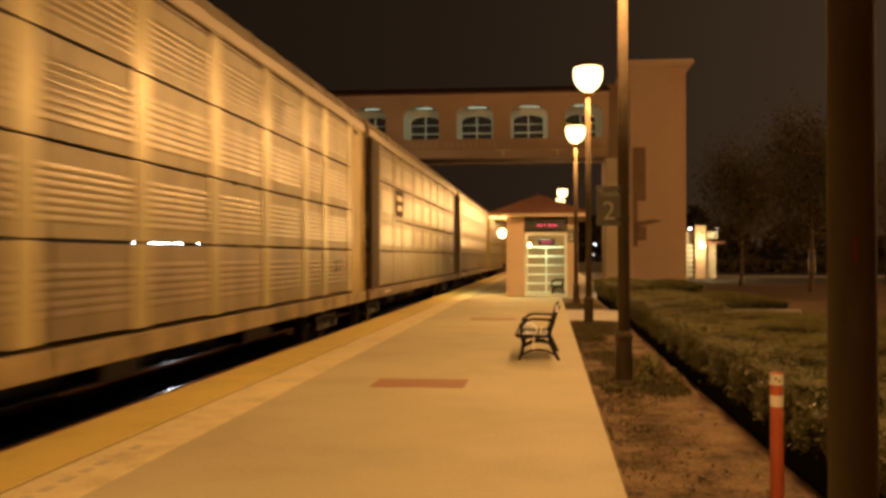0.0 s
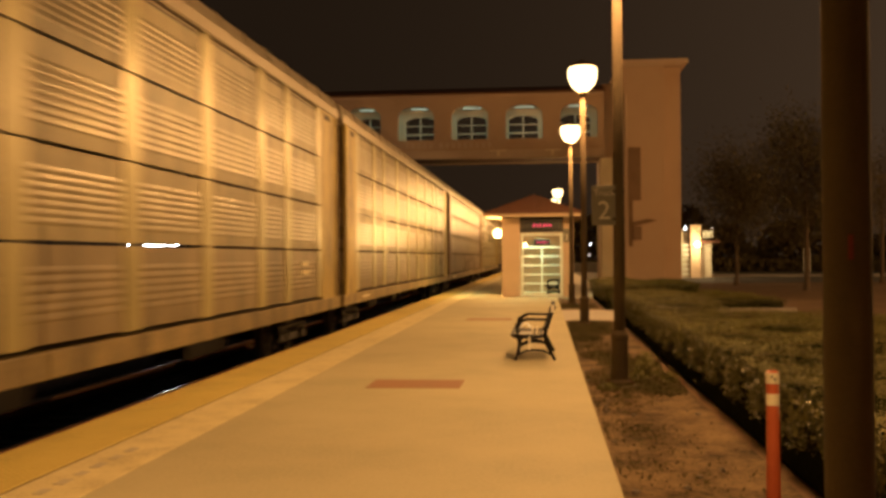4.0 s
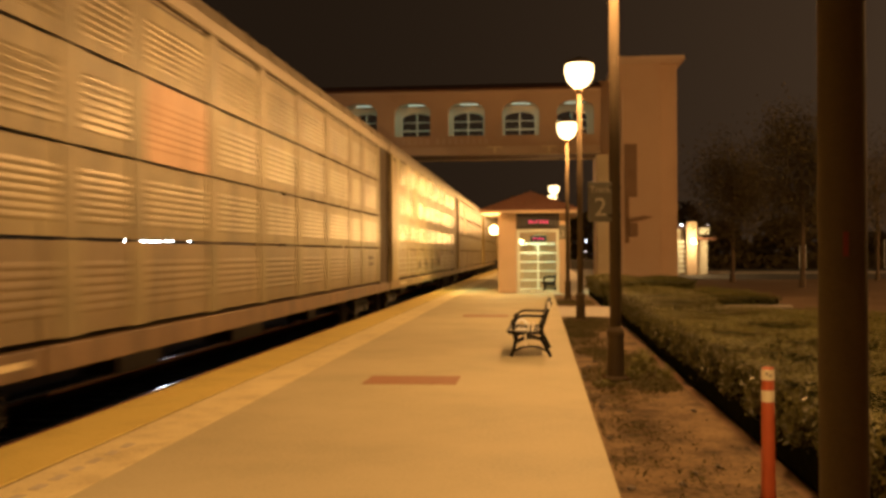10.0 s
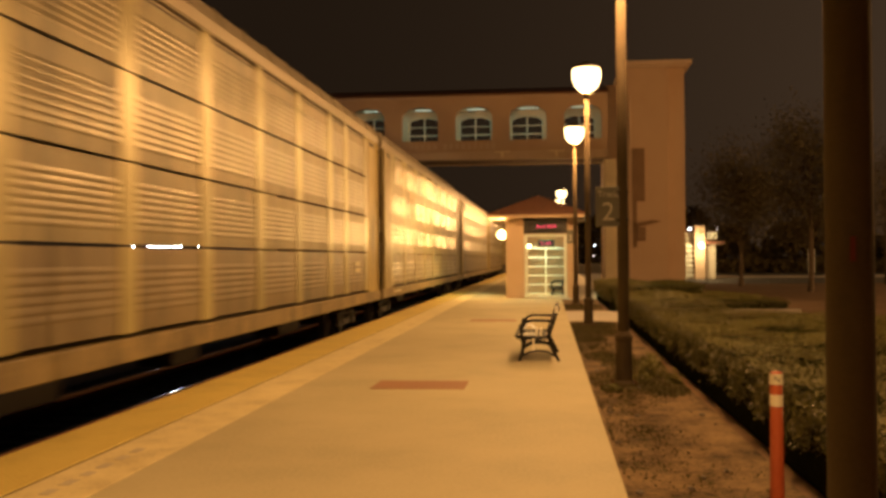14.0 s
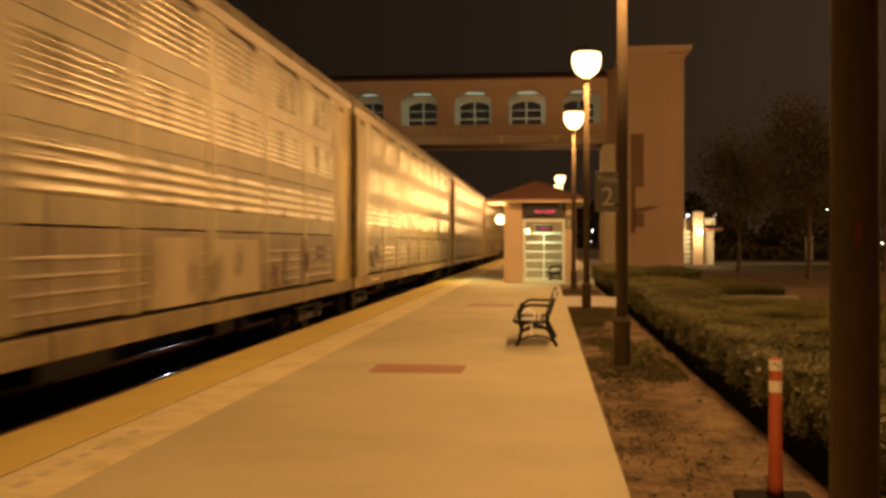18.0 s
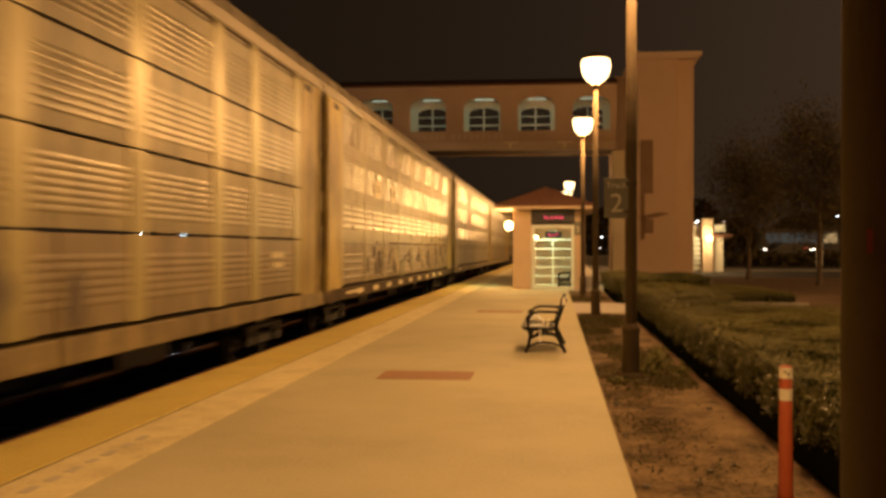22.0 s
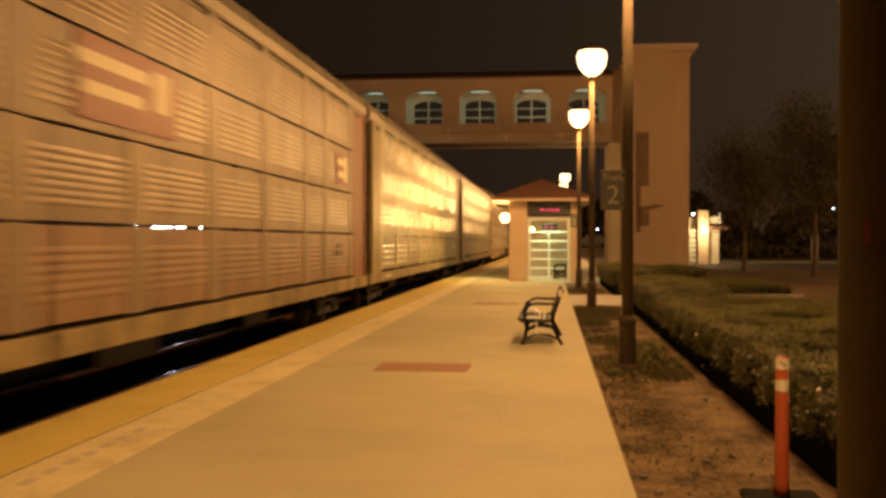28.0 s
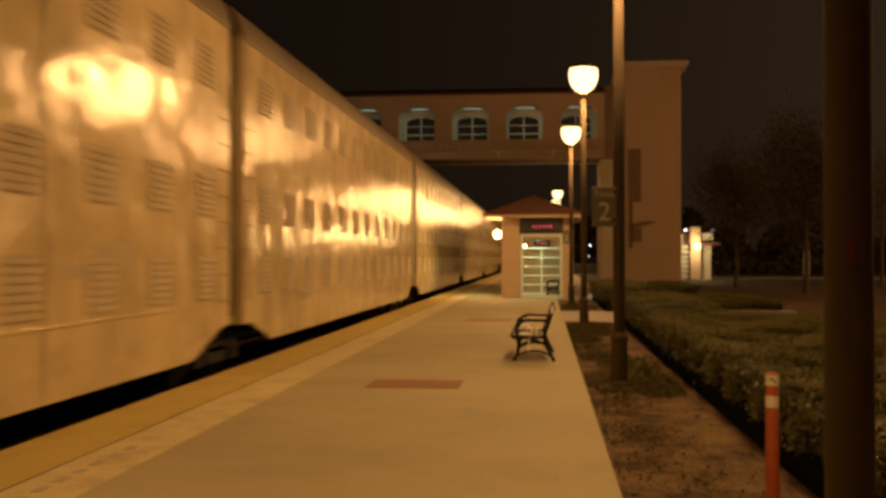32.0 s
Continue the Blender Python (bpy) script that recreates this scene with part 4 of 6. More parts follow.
part("service_duct", bm, TOWER_SHADOW, tower, "brown raised panel in the shape of a shadow on the tower wall")
bm = bmesh.new()
prism(bm, [(4.842, 3.3), (4.842, 3.52), (5.6, 3.68), (6.12, 3.6), (5.5, 3.42)], 54.7, 54.998)
box(bm, 4.842, 5.3, 54.82, 54.998, 2.55, 3.3, 0.02)
part("hooded_box", bm, TOWER_SHADOW, tower, "brown raised shape of a hooked shadow on the tower wall")
bm = bmesh.new()
box(bm, -19.6, -16.0, 55.0, 60, -0.6, 12.5, 0.03)
far_tower = thing("far_tower", 0, 0, 0, "tan stucco tower at the far end of the footbridge", "tower")
part("shaft", bm, STUCCO, far_tower)

# ---- shelter ----
SX0, SX1, SY0, SY1 = -1.72, 1.22, 41.0, 47.0
shelter = thing("platform_shelter", 0, 0, 0, "small stucco platform shelter with tiled hip roof and glazed door", "shelter")
EAVE = 3.28
bm = bmesh.new()
box(bm, SX0, -0.98, SY0, SY0 + 0.7, 0, EAVE, 0.02)
part("corner_pier", bm, STUCCO_TRIM, shelter)
bm = bmesh.new()
box(bm, 0.80, SX1, SY0, SY0 + 0.7, 0, EAVE, 0.02)
part("corner_pier", bm, STUCCO_TRIM, shelter)
bm = bmesh.new()
box(bm, -0.978, 0.798, SY0 + 0.05, SY0 + 0.55, 2.66, EAVE)
part("lintel", bm, DARK_METAL, shelter, "dark fascia over the door")
for x in (SX0, SX1 - 0.25):
    bm = bmesh.new()
    box(bm, x, x + 0.25, SY0 + 0.702, SY1, 0, 1.0)
    box(bm, x, x + 0.25, SY0 + 0.702, SY1, 2.7, EAVE)
    box(bm, x, x + 0.25, SY1 - 0.7, SY1, 1.0, 2.7)
    part("side_wall", bm, STUCCO, shelter)
    bm = bmesh.new()
    box(bm, x + 0.11, x + 0.13, SY0 + 0.702, SY1 - 0.702, 1.0, 2.7)
    g = part("side_pane", bm, GLASS, shelter)
    g.visible_shadow = False
bm = bmesh.new()
box(bm, SX0 + 0.252, SX1 - 0.252, SY0 + 0.56, SY1 - 0.01, 3.14, 3.25)
part("soffit", bm, CREAM, shelter)
bm = bmesh.new()
box(bm, SX0 - 0.72, SX1 + 0.45, SY0 - 0.6, SY1 + 0.6, EAVE + 0.002, EAVE + 0.13, 0.01)
part("eave_board", bm, STUCCO_TRIM, shelter)
# hip roof with rows of clay tiles
ex0, ex1, ey0, ey1, ez, az = SX0 - 0.78, SX1 + 0.5, SY0 - 0.66, SY1 + 0.66, EAVE + 0.132, 4.30
ridge_x = (ex0 + ex1) / 2
ry0, ry1 = ey0 + 2.2, ey1 - 2.2
bm = bmesh.new()
b4 = [bm.verts.new(p) for p in ((ex0, ey0, ez), (ex1, ey0, ez), (ex1, ey1, ez), (ex0, ey1, ez))]
rr = [bm.verts.new((ridge_x, ry0, az)), bm.verts.new((ridge_x, ry1, az))]
for f in ((b4[0], b4[1], rr[0]), (b4[1], b4[2], rr[1], rr[0]), (b4[2], b4[3], rr[1]), (b4[3], b4[0], rr[0], rr[1]), (b4[3], b4[2], b4[1], b4[0])):
    bm.faces.new(f)
part("roof", bm, ROOF_TILE, shelter, "red clay tile hip roof")
bm = bmesh.new()
for i in range(9):
    f = i / 9
    z = ez + (az - ez) * f + 0.012
    for k in range(1, int(26 * (1 - f))):
        wid = (ex1 - ex0) * (1 - f)
        xx = ex0 + (ex1 - ex0) * f / 2 + wid * (k + 0.5) / (int(26 * (1 - f)) + 1)
        yy = ey0 + 2.2 * f
        rod(bm, (xx, yy - 0.02, z - 0.012), (xx, yy + 0.26, z + 0.095), 0.028, 6)
part("front_tiles", bm, ROOF_TILE, shelter)
# door frame and inner glazed screen
bm = bmesh.new()
for a, b, c, d in ((-0.95, -0.83, 0, 2.62), (0.66, 0.78, 0, 2.62), (-0.83, 0.66, 2.50, 2.62), (-0.83, 0.66, 0.0, 0.10)):
    box(bm, a, b, SY0 + 0.08, SY0 + 0.22, c + 0.005, d, 0.008)
part("door_frame", bm, WHITE_FRAME, shelter, "white metal door frame")
screen = place(new("glazed_screen"), shelter)
ys = 43.8
bm = bmesh.new()
for x in (-0.92, -0.09, 0.74):
    box(bm, x - 0.04, x + 0.04, ys - 0.03, ys + 0.03, 0.02, 2.10)
for i in range(6):
    z = 0.08 + 0.395 * i
    box(bm, -0.92, 0.74, ys - 0.027, ys + 0.027, z - 0.036, z + 0.036)
tagged(place(new("mullions", mesh_of("mullions", bm, WHITE_FRAME)), screen), "white glazing bars")
for i in range(5):
    for x0, x1 in ((-0.878, -0.132), (-0.048, 0.698)):
        bm = bmesh.new()
        z = 0.08 + 0.395 * i
        box(bm, x0, x1, ys - 0.006, ys + 0.006, z + 0.038, z + 0.357)
        g = place(new("pane", mesh_of("pane", bm, GLASS)), screen)
        g.visible_shadow = False
bm = bmesh.new()
box(bm, SX0 + 0.252, SX1 - 0.252, SY1 - 0.2, SY1 - 0.02, 0, 3.13)
part("back_wall", bm, STUCCO, shelter, "tan plastered back wall")
bm = bmesh.new()
box(bm, -0.5, 0.1, 42.6, 42.74, 3.06, 3.135, 0.01)
part("tube_light", bm, TUBE_GLOW, shelter, "glowing ceiling tube")
il = place(new("inner_lamp"), shelter)
bm = bmesh.new()
bmesh.ops.create_uvsphere(bm, u_segments=14, v_segments=10, radius=0.085)
bmesh.ops.translate(bm, verts=bm.verts, vec=(-0.80, 42.3, 2.14))
tagged(place(new("globe", mesh_of("globe", bm, GLOBE_GLASS, True)), il), "small glowing globe inside the shelter")
bm = bmesh.new()
rod(bm, (-0.80, 42.3, 2.20), (-0.80, 42.3, 3.14), 0.012, 6)
place(new("stem", mesh_of("stem", bm, DARK_METAL)), il)
wl = place(new("wall_lamp"), shelter)
bm = bmesh.new()
rod(bm, (SX0 + 0.0, 41.4, 2.62), (-1.85, 41.4, 2.62), 0.03)
box(bm, SX0 - 0.03, SX0 - 0.001, 41.3, 41.5, 2.5, 2.74, 0.005)
place(new("bracket", mesh_of("bracket", bm, DARK_METAL)), wl)
bm = bmesh.new()
bmesh.ops.create_uvsphere(bm, u_segments=18, v_segments=12, radius=0.19)
bmesh.ops.translate(bm, verts=bm.verts, vec=(-1.9, 41.4, 2.62))
g = tagged(place(new("globe", mesh_of("globe", bm, GLOBE_GLASS, True)), wl), "glowing round lamp globe")
g.visible_shadow = False


def display(x0, x1, y, z0, z1, words):
    t = thing("led_display", (x0 + x1) / 2, y, z0, "black display board with red glowing unreadable text", "display", "departure displays")
    w, h = (x1 - x0) / 2, z1 - z0
    bm = bmesh.new()
    box(bm, -w, w, -0.07, 0.07, 0, h, 0.01)
    part("case", bm, BLACK_CASE, t)
    for a, b in words:
        k = 0
        x = -w + 2 * w * a
        while x < -w + 2 * w * b:
            bm = bmesh.new()
            box(bm, x, x + 0.042, -0.078, -0.072, h * (0.34 + 0.05 * (k % 2)), h * (0.64 - 0.06 * (k % 3)))
            part("glowing_bar", bm, LED_RED, t)
            x += 0.075
            k += 1
    return t


display(-0.80, 0.62, SY0 - 0.022, 2.75, 3.12, ((0.26, 0.38), (0.45, 0.49), (0.56, 0.78)))
display(-0.42, 0.28, 42.9, 2.14, 2.40, ((0.2, 0.45), (0.55, 0.8)))
small = thing("small_sign", 0.93, SY0 - 0.012, 2.5, "small track number plate on the shelter pier", "sign")
bm = bmesh.new()
box(bm, -0.15, 0.15, -0.01, 0.01, -0.28, 0.28, 0.004)
part("plate", bm, GREY_SIGN, small)
place(letters("2", 0.34, SIGN_WHITE, "numeral"), small, pose(0, -0.013, -0.17, 90))
bench(0.42, 41.95, "black metal bench inside the shelter")
# ---- lit building far to the side ----
booth = thing("entrance_building", 0, 0, -0.02, "small pale entrance building lit by a wall lamp", "building")
bm = bmesh.new()
box(bm, 9.9, 10.82, 76.25, 79.0, 0, 3.5)
part("side_wall", bm, CREAM, booth)
bm = bmesh.new()
box(bm, 10.84, 11.58, 75.2, 76.0, 0, 3.95, 0.03)
part("pillar", bm, STUCCO_TRIM, booth, "pale stucco pillar with lamp")
bm = bmesh.new()
box(bm, 11.59, 12.5, 76.2, 79, 0, 2.55)
part("lean_to_wall", bm, CREAM, booth)
bm = bmesh.new()
box(bm, 11.83, 12.56, 75.75, 76.2, 2.97, 3.5, 0.02)
part("white_fascia", bm, WHITE_FRAME, booth, "white fascia box over the canopy")
bm = bmesh.new()
box(bm, 11.59, 13.0, 75.1, 79.2, 2.56, 2.78, 0.02)
part("canopy", bm, ROOF_TILE, booth, "dark red canopy roof")
bm = bmesh.new()
box(bm, 9.9, 12.8, 76.25, 79.4, 3.52, 3.66, 0.03)
part("roof_slab", bm, ROOF_TILE, booth)
for i in range(7):
    bm = bmesh.new()
    box(bm, 10.2, 10.82, 75.6, 75.7, 0.2 + 0.36 * i, 0.38 + 0.36 * i, 0.01)
    part("louvre", bm, WHITE_FRAME, booth)
bm = bmesh.new()
bmesh.ops.create_uvsphere(bm, u_segments=16, v_segments=10, radius=0.2)
bmesh.ops.translate(bm, verts=bm.verts, vec=(11.2, 74.3, 2.47))
g = part("globe", bm, GLOBE_GLASS, booth, "glowing wall lamp", smooth=True)
g.visible_shadow = False
bm = bmesh.new()
rod(bm, (11.2, 75.2, 2.47), (11.2, 74.5, 2.47), 0.04)
part("lamp_arm", bm, DARK_METAL, booth)
for x in (10.62, 12.6):
    bm = bmesh.new()
    box(bm, x - 0.08, x + 0.08, 76.3, 76.5, 3.661, 3.80, 0.02)
    part("roof_light", bm, WHITE_LAMP if x < 11 else DIM_LAMP, booth, "small white roof light")

# ---- trees ----


def tree(x, y, h, r, seed, count):
    rng = np.random.default_rng(seed)
    t = thing("tree", x, y, -0.03, "slender dark tree with a loose crown", "tree", "trees in the car park")
    bm = bmesh.new()
    tube(bm, [(0, 0, 0, 0.17), (0.03, 0, 0.5, 0.12), (0.05, 0.03, h * 0.4, 0.10), (0, 0.05, h * 0.7, 0.06), (0, 0, h * 0.92, 0.02)], 9)
    tips = []
    for k in range(17):
        z0 = h * rng.uniform(0.24, 0.78)
        a = rng.uniform(0, 6.28)
        end = (r * 0.8 * math.cos(a) * rng.uniform(0.5, 1), r * 0.8 * math.sin(a) * rng.uniform(0.5, 1), min(h * 0.97, z0 + h * rng.uniform(0.1, 0.3)))
        rod(bm, (0.03, 0.03, z0), end, 0.03, 6)
        tips += [end, (end[0] * 0.6, end[1] * 0.6, (end[2] + z0) / 2 + 0.2)]
    part("trunk", bm, BARK, t)
    tips.append((0, 0, h * 0.95))
    cs = []
    for k, p in enumerate(tips):
        m = count // len(tips)
        cs.append(np.array(p) + rng.normal(0, 1, (m, 3)) * (r * 0.27, r * 0.27, r * 0.34))
    cs = np.concatenate(cs)
    leaves("crown", cs, rng.normal(0, 1, (len(cs), 3)), 0.075, TREE_LEAF, t, rng, 0.5)


tree(10.7, 57.0, 7.4, 2.3, 1, 15000)
tree(12.2, 48.0, 7.9, 1.9, 2, 15000)
tree(17.6, 58.0, 8.2, 2.4, 3, 5000)
tree(19.5, 60.0, 8.0, 2.6, 4, 2800)
tree(23.5, 66.0, 8.5, 2.8, 5, 2600)

# lamp on the opposite platform, whose light glints on the rail
far_post = thing("far_platform_lamp", -16.6, 42.6, -0.25, "slim platform lamp with a white light across the tracks", "street lamp")
bm = bmesh.new()
tube(bm, [(0, 0, 0, 0.07), (0, 0, 3.75, 0.05)], 10)
part("pole", bm, DARK_METAL, far_post)
bm = bmesh.new()
bmesh.ops.create_uvsphere(bm, u_segments=12, v_segments=8, radius=0.12)
bmesh.ops.translate(bm, verts=bm.verts, vec=(0, 0, 3.88))
part("globe", bm, HALT_LAMP, far_post, "glowing white globe").visible_shadow = False
lamp("far_platform_light", (-16.6, 42.6, 3.63), 110, (0.85, 0.93, 1.0), 0.1)

# far shrubs and lights beyond the car park
n = 9000
fx = RNG.uniform(8, 70, n)
cs = np.stack([fx, 104 + RNG.normal(0, 1.0, n), (1.15 + 0.25 * np.sin(fx * 0.7) + 0.2 * np.sin(fx * 1.9)) * RNG.uniform(0, 1, n) ** 0.7], 1)
leaves("far_shrubs", cs, RNG.normal(0, 1, (n, 3)), 0.4, TREE_LEAF, None, RNG, 0.5)
tagged(bpy.data.objects["far_shrubs"], "dark belt of shrubs beyond the car park")


def distant_lamp(x, y, h, mat, label):
    t = thing("distant_street_lamp", x, y, -0.6, label, "street lamp", "distant street lamps")
    bm = bmesh.new()
    tube(bm, [(0, 0, 0, 0.1), (0, 0, h, 0.06)], 8)
    part("pole", bm, DARK_METAL, t)
    bm = bmesh.new()
    box(bm, -0.11, 0.11, -0.1, 0.1, h + 0.03, h + 0.2, 0.04)
    part("head", bm, mat, t, "glowing lamp head")


distant_lamp(6.1, 132.0, 3.7, WHITE_LAMP, "cold white lamp far beyond the shelter")
distant_lamp(6.0, 133.5, 2.3, DIM_LAMP, "cold white lamp far beyond the shelter")
distant_lamp(35.4, 130.0, 6.3, WHITE_LAMP, "white lamp beyond the car park")
for px, top in ((27.7, 4.4), (25.2, 2.9), (25.8, 2.9), (33.2, 3.4), (33.7, 3.4)):
    bm = bmesh.new()
    tube(bm, [(0, 0, 0, 0.045), (0, 0, top, 0.04)], 8)
    ob = new("white_post", mesh_of("white_post", bm, WHITE_FRAME))
    ob.location = (px, 100.0, -0.62)
    tagged(ob, "slim white post at the edge of the car park", "post", "white posts")
n = 9000
fx = RNG.uniform(-20, 130, n)
cs = np.stack([fx, 175 + RNG.normal(0, 3.0, n), (7.0 + 2.5 * np.sin(fx * 0.31) + 1.4 * np.sin(fx * 0.83)) * RNG.uniform(0, 1, n) ** 0.7 - 0.6], 1)
leaves("far_trees", cs, RNG.normal(0, 1, (n, 3)), 1.0, TREE_LEAF, None, RNG, 0.5)
tagged(bpy.data.objects["far_trees"], "dark line of trees far beyond the road")
bm = bmesh.new()
box(bm, -60, 200, 108, 122, -0.63, 0.9)
structure("road", bm, ASPHALT, "dark asphalt road beyond the car park")


def vehicle(kind, label, length, height, glass_mat):
    """Side-on vehicle heading to -x, its front at the origin."""
    t = thing(kind, 0, 0, 0.9, label, kind)
    low, w = (0.35, 2.4) if kind == "bus" else (0.25, 1.7)
    bm = bmesh.new()
    if kind == "bus":
        box(bm, 0, length, -w / 2, w / 2, low, height, 0.12)
    else:
        box(bm, 0, length, -w / 2, w / 2, low, 0.8, 0.08)
        prism(bm, [(1.0, 0.8), (1.7, height), (3.3, height), (3.9, 0.8)], -w / 2 + 0.08, w / 2 - 0.08)
    part("body", bm, BUS_BODY if kind == "bus" else DARK_METAL, t)
    for k in range(5 if kind == "bus" else 0):
        bm = bmesh.new()
        box(bm, 0.7 + 1.55 * k, 2.1 + 1.55 * k, -w / 2 - 0.02, -w / 2 - 0.002, 1.5, 2.55, 0.0)
        part("window", bm, glass_mat if k < 4 else BUS_REAR, t, "dimly lit window" if k < 4 else "warmly lit rear window")
    for y in (-w / 2 + 0.25, w / 2 - 0.25):
        bm = bmesh.new()
        bmesh.ops.create_uvsphere(bm, u_segments=10, v_segments=8, radius=0.10)
        bmesh.ops.translate(bm, verts=bm.verts, vec=(-0.05, y, 0.72))
        part("headlight", bm, HEADLIGHT, t, "glowing headlight")
        bm = bmesh.new()
        box(bm, length - 0.02, length + 0.03, y - 0.12, y + 0.12, 0.8, 0.95)
        part("tail_light", bm, TAIL_RED, t)
    for x in (0.9 if kind == "car" else 2.2, length - (0.9 if kind == "car" else 2.4)):
        for y in (-w / 2 + 0.1, w / 2 - 0.1):
            bm = bmesh.new()
            r = 0.3 if kind == "car" else 0.48
            tube(bm, [(0, 0, -0.11, r), (0, 0, 0.11, r)], 16)
            bmesh.ops.rotate(bm, verts=bm.verts, cent=(0, 0, 0), matrix=Matrix.Rotation(radians(90), 3, "X"))
            bmesh.ops.translate(bm, verts=bm.verts, vec=(x, y, r))
            part("wheel", bm, RUBBER, t)
    return t


bus = vehicle("bus", "dark bus with dimly lit windows passing on the far road", 9.0, 3.1, BUS_GLOW)
car_near = vehicle("car", "dark car with bright headlights behind the bus", 4.4, 1.45, BUS_GLOW)
car_last = copy_thing(car_near, pose(0, 0, 0.9))

# lit waiting canopy across the tracks
halt = thing("far_canopy", -38.4, 97.5, -0.12, "lit metal canopy across the tracks", "canopy", rz=-68)
for y in (-3.6, 3.4):
    bm = bmesh.new()
    tube(bm, [(0, y, 0, 0.09), (0, y, 3.6, 0.07)], 8)
    part("column", bm, DARK_METAL, halt)
bm = bmesh.new()
box(bm, -1.6, 1.2, -4.4, 4.2, 3.6, 3.75, 0.03)
part("roof", bm, DARK_METAL, halt)
bm = bmesh.new()
box(bm, 0.6, 0.75, -1.9, 1.5, 3.14, 3.18, 0.015)
for y in (-1.5, 1.3):
    rod(bm, (0.67, y, 3.2), (0.67, y, 3.6), 0.015, 6)
part("strip_light", bm, HALT_LAMP, halt, "long white strip light")
for y in (-3.3, 3.0):
    bm = bmesh.new()
    bmesh.ops.create_uvsphere(bm, u_segments=12, v_segments=8, radius=0.09)
    bmesh.ops.translate(bm, verts=bm.verts, vec=(0.6, y, 3.16))
    rod(bm, (0.6, y, 3.2), (0.6, y, 3.6), 0.015, 6)
    part("round_light", bm, HALT_LAMP, halt, "round white light")

# ---- the train ----
SIDE_X = -4.95
W2 = 1.52
SEAMS = (0.78, 1.83, 2.83, 3.91, 4.94)
COUPLINGS = {1: 27.3, 2: 55.2, 3: 82.5, 4: 110.3, 5: 137.3, 6: 164.7, 7: 191.3, 8: 218.9, 9: 246.4, 10: 273.1, 11: 300.5, 12: 328.2, 13: 355.3, 14: 382.35, 15: 409.4, 16: 436.7, 17: 464.2, 18: 491.2, 19: 518.2, 20: 546.5, 21: 573.0, 22: 600.2, 23: 627.6, 24: 655.0, 25: 683.0}
COUPLINGS[0] = 0.2


def travelled(t):
    """Metres that the train has rolled towards the camera after t seconds."""
    return 0.0007 * t ** 3 - 0.0195 * t ** 2 + 21.4385 * t + 0.691


END_W = 2.0
CAR_LEN = 26.9
DOOR_D = 0.32
POST_W = 0.25
NEW_POST_W = 0.15
MID = CAR_LEN - 2 * END_W


def bay_widths(old):
    """Older wagons have two narrow bays over the trucks at each end."""
    if old:
        return [2.72, 1.8, 2.85, 2.72, 2.72, 2.72, 2.85, 1.8, 2.72]
    return [MID / 8] * 8


def bay_edges(old):
    ys = [-CAR_LEN / 2 + END_W]
    for w in bay_widths(old):
        ys.append(ys[-1] + w)
    return ys


def panel_mesh(row, old, width):
    """One pressed side panel of a bay: flat border and louvred ridges, as a solid sheet."""
    z0, z1 = SEAMS[row], SEAMS[row + 1]
    gap = 0.022 if old else 0.006
    z0, z1 = z0 + max(gap, 0.03 if row == 0 else 0), z1 - (0.022 if row == 0 and not old else gap)
    if row == 3:
        z1 -= 0.03
    h = z1 - z0
    prof = [(0.0, z0)]
    ridges = (6, 7, 7, 7)[row] if old else (4, 4, 7, 7)[row]
    start, stop = ((0.22, 0.80), (0.16, 0.80), (0.16, 0.80), (0.14, 0.78))[row] if old else ((0.12, 0.84), (0.30, 0.90), (0.25, 0.86), (0.24, 0.95))[row]
    d = h * (stop - start) / ridges
    wide = min(d, 0.095 if old else 0.125) * (0.45 if row == 0 and not old else 1.0)
    s = wide / 0.076 * (0.42 if old else (0.85, 0.85, 0.50, 0.36)[row])
    for i in range(ridges):
        a = z0 + h * start + d * i
        prof += [(0.0, a - 0.006), (0.0, a)] + [(x * s, a + wide * f) for x, f in ((0.007, 0.07), (0.011, 0.18), (0.012, 0.34), (0.010, 0.50), (0.0055, 0.66), (0.0015, 0.80))] + [(0.0, a + wide * 0.88)]
    prof += [(0.0, prof[-1][1] + 0.006), (0.0, z1)]
    bm = bmesh.new()
    w = width / 2 - (POST_W if old else NEW_POST_W) + 0.04
    for line in (prof, [(0.0, z1), (-0.02, z1)], [(-0.02, z1), (-0.02, z0)], [(-0.02, z0), (0.0, z0)]):
        a = [bm.verts.new((x, -w, z)) for x, z in line]
        b = [bm.verts.new((x, w, z)) for x, z in line]
        for i in range(len(line) - 1):
            face = bm.faces.new((a[i], b[i], b[i + 1], a[i + 1]))
            face.material_index = 0 if line[i][0] > 0.001 or line[i + 1][0] > 0.001 else 1
    me = bpy.data.meshes.new("side_panel")
    bm.to_mesh(me)
    bm.free()
    me.materials.append(GALV)
    me.materials.append(GALV_FLAT)
    me.polygons.foreach_set("use_smooth", [True] * len(me.polygons))
    return me


def repaint(me, mat):
    m = me.copy()
    m.materials[0] = mat
    if len(m.materials) > 1:
        m.materials[1] = FLAT_OF.get(mat, mat)
    return m


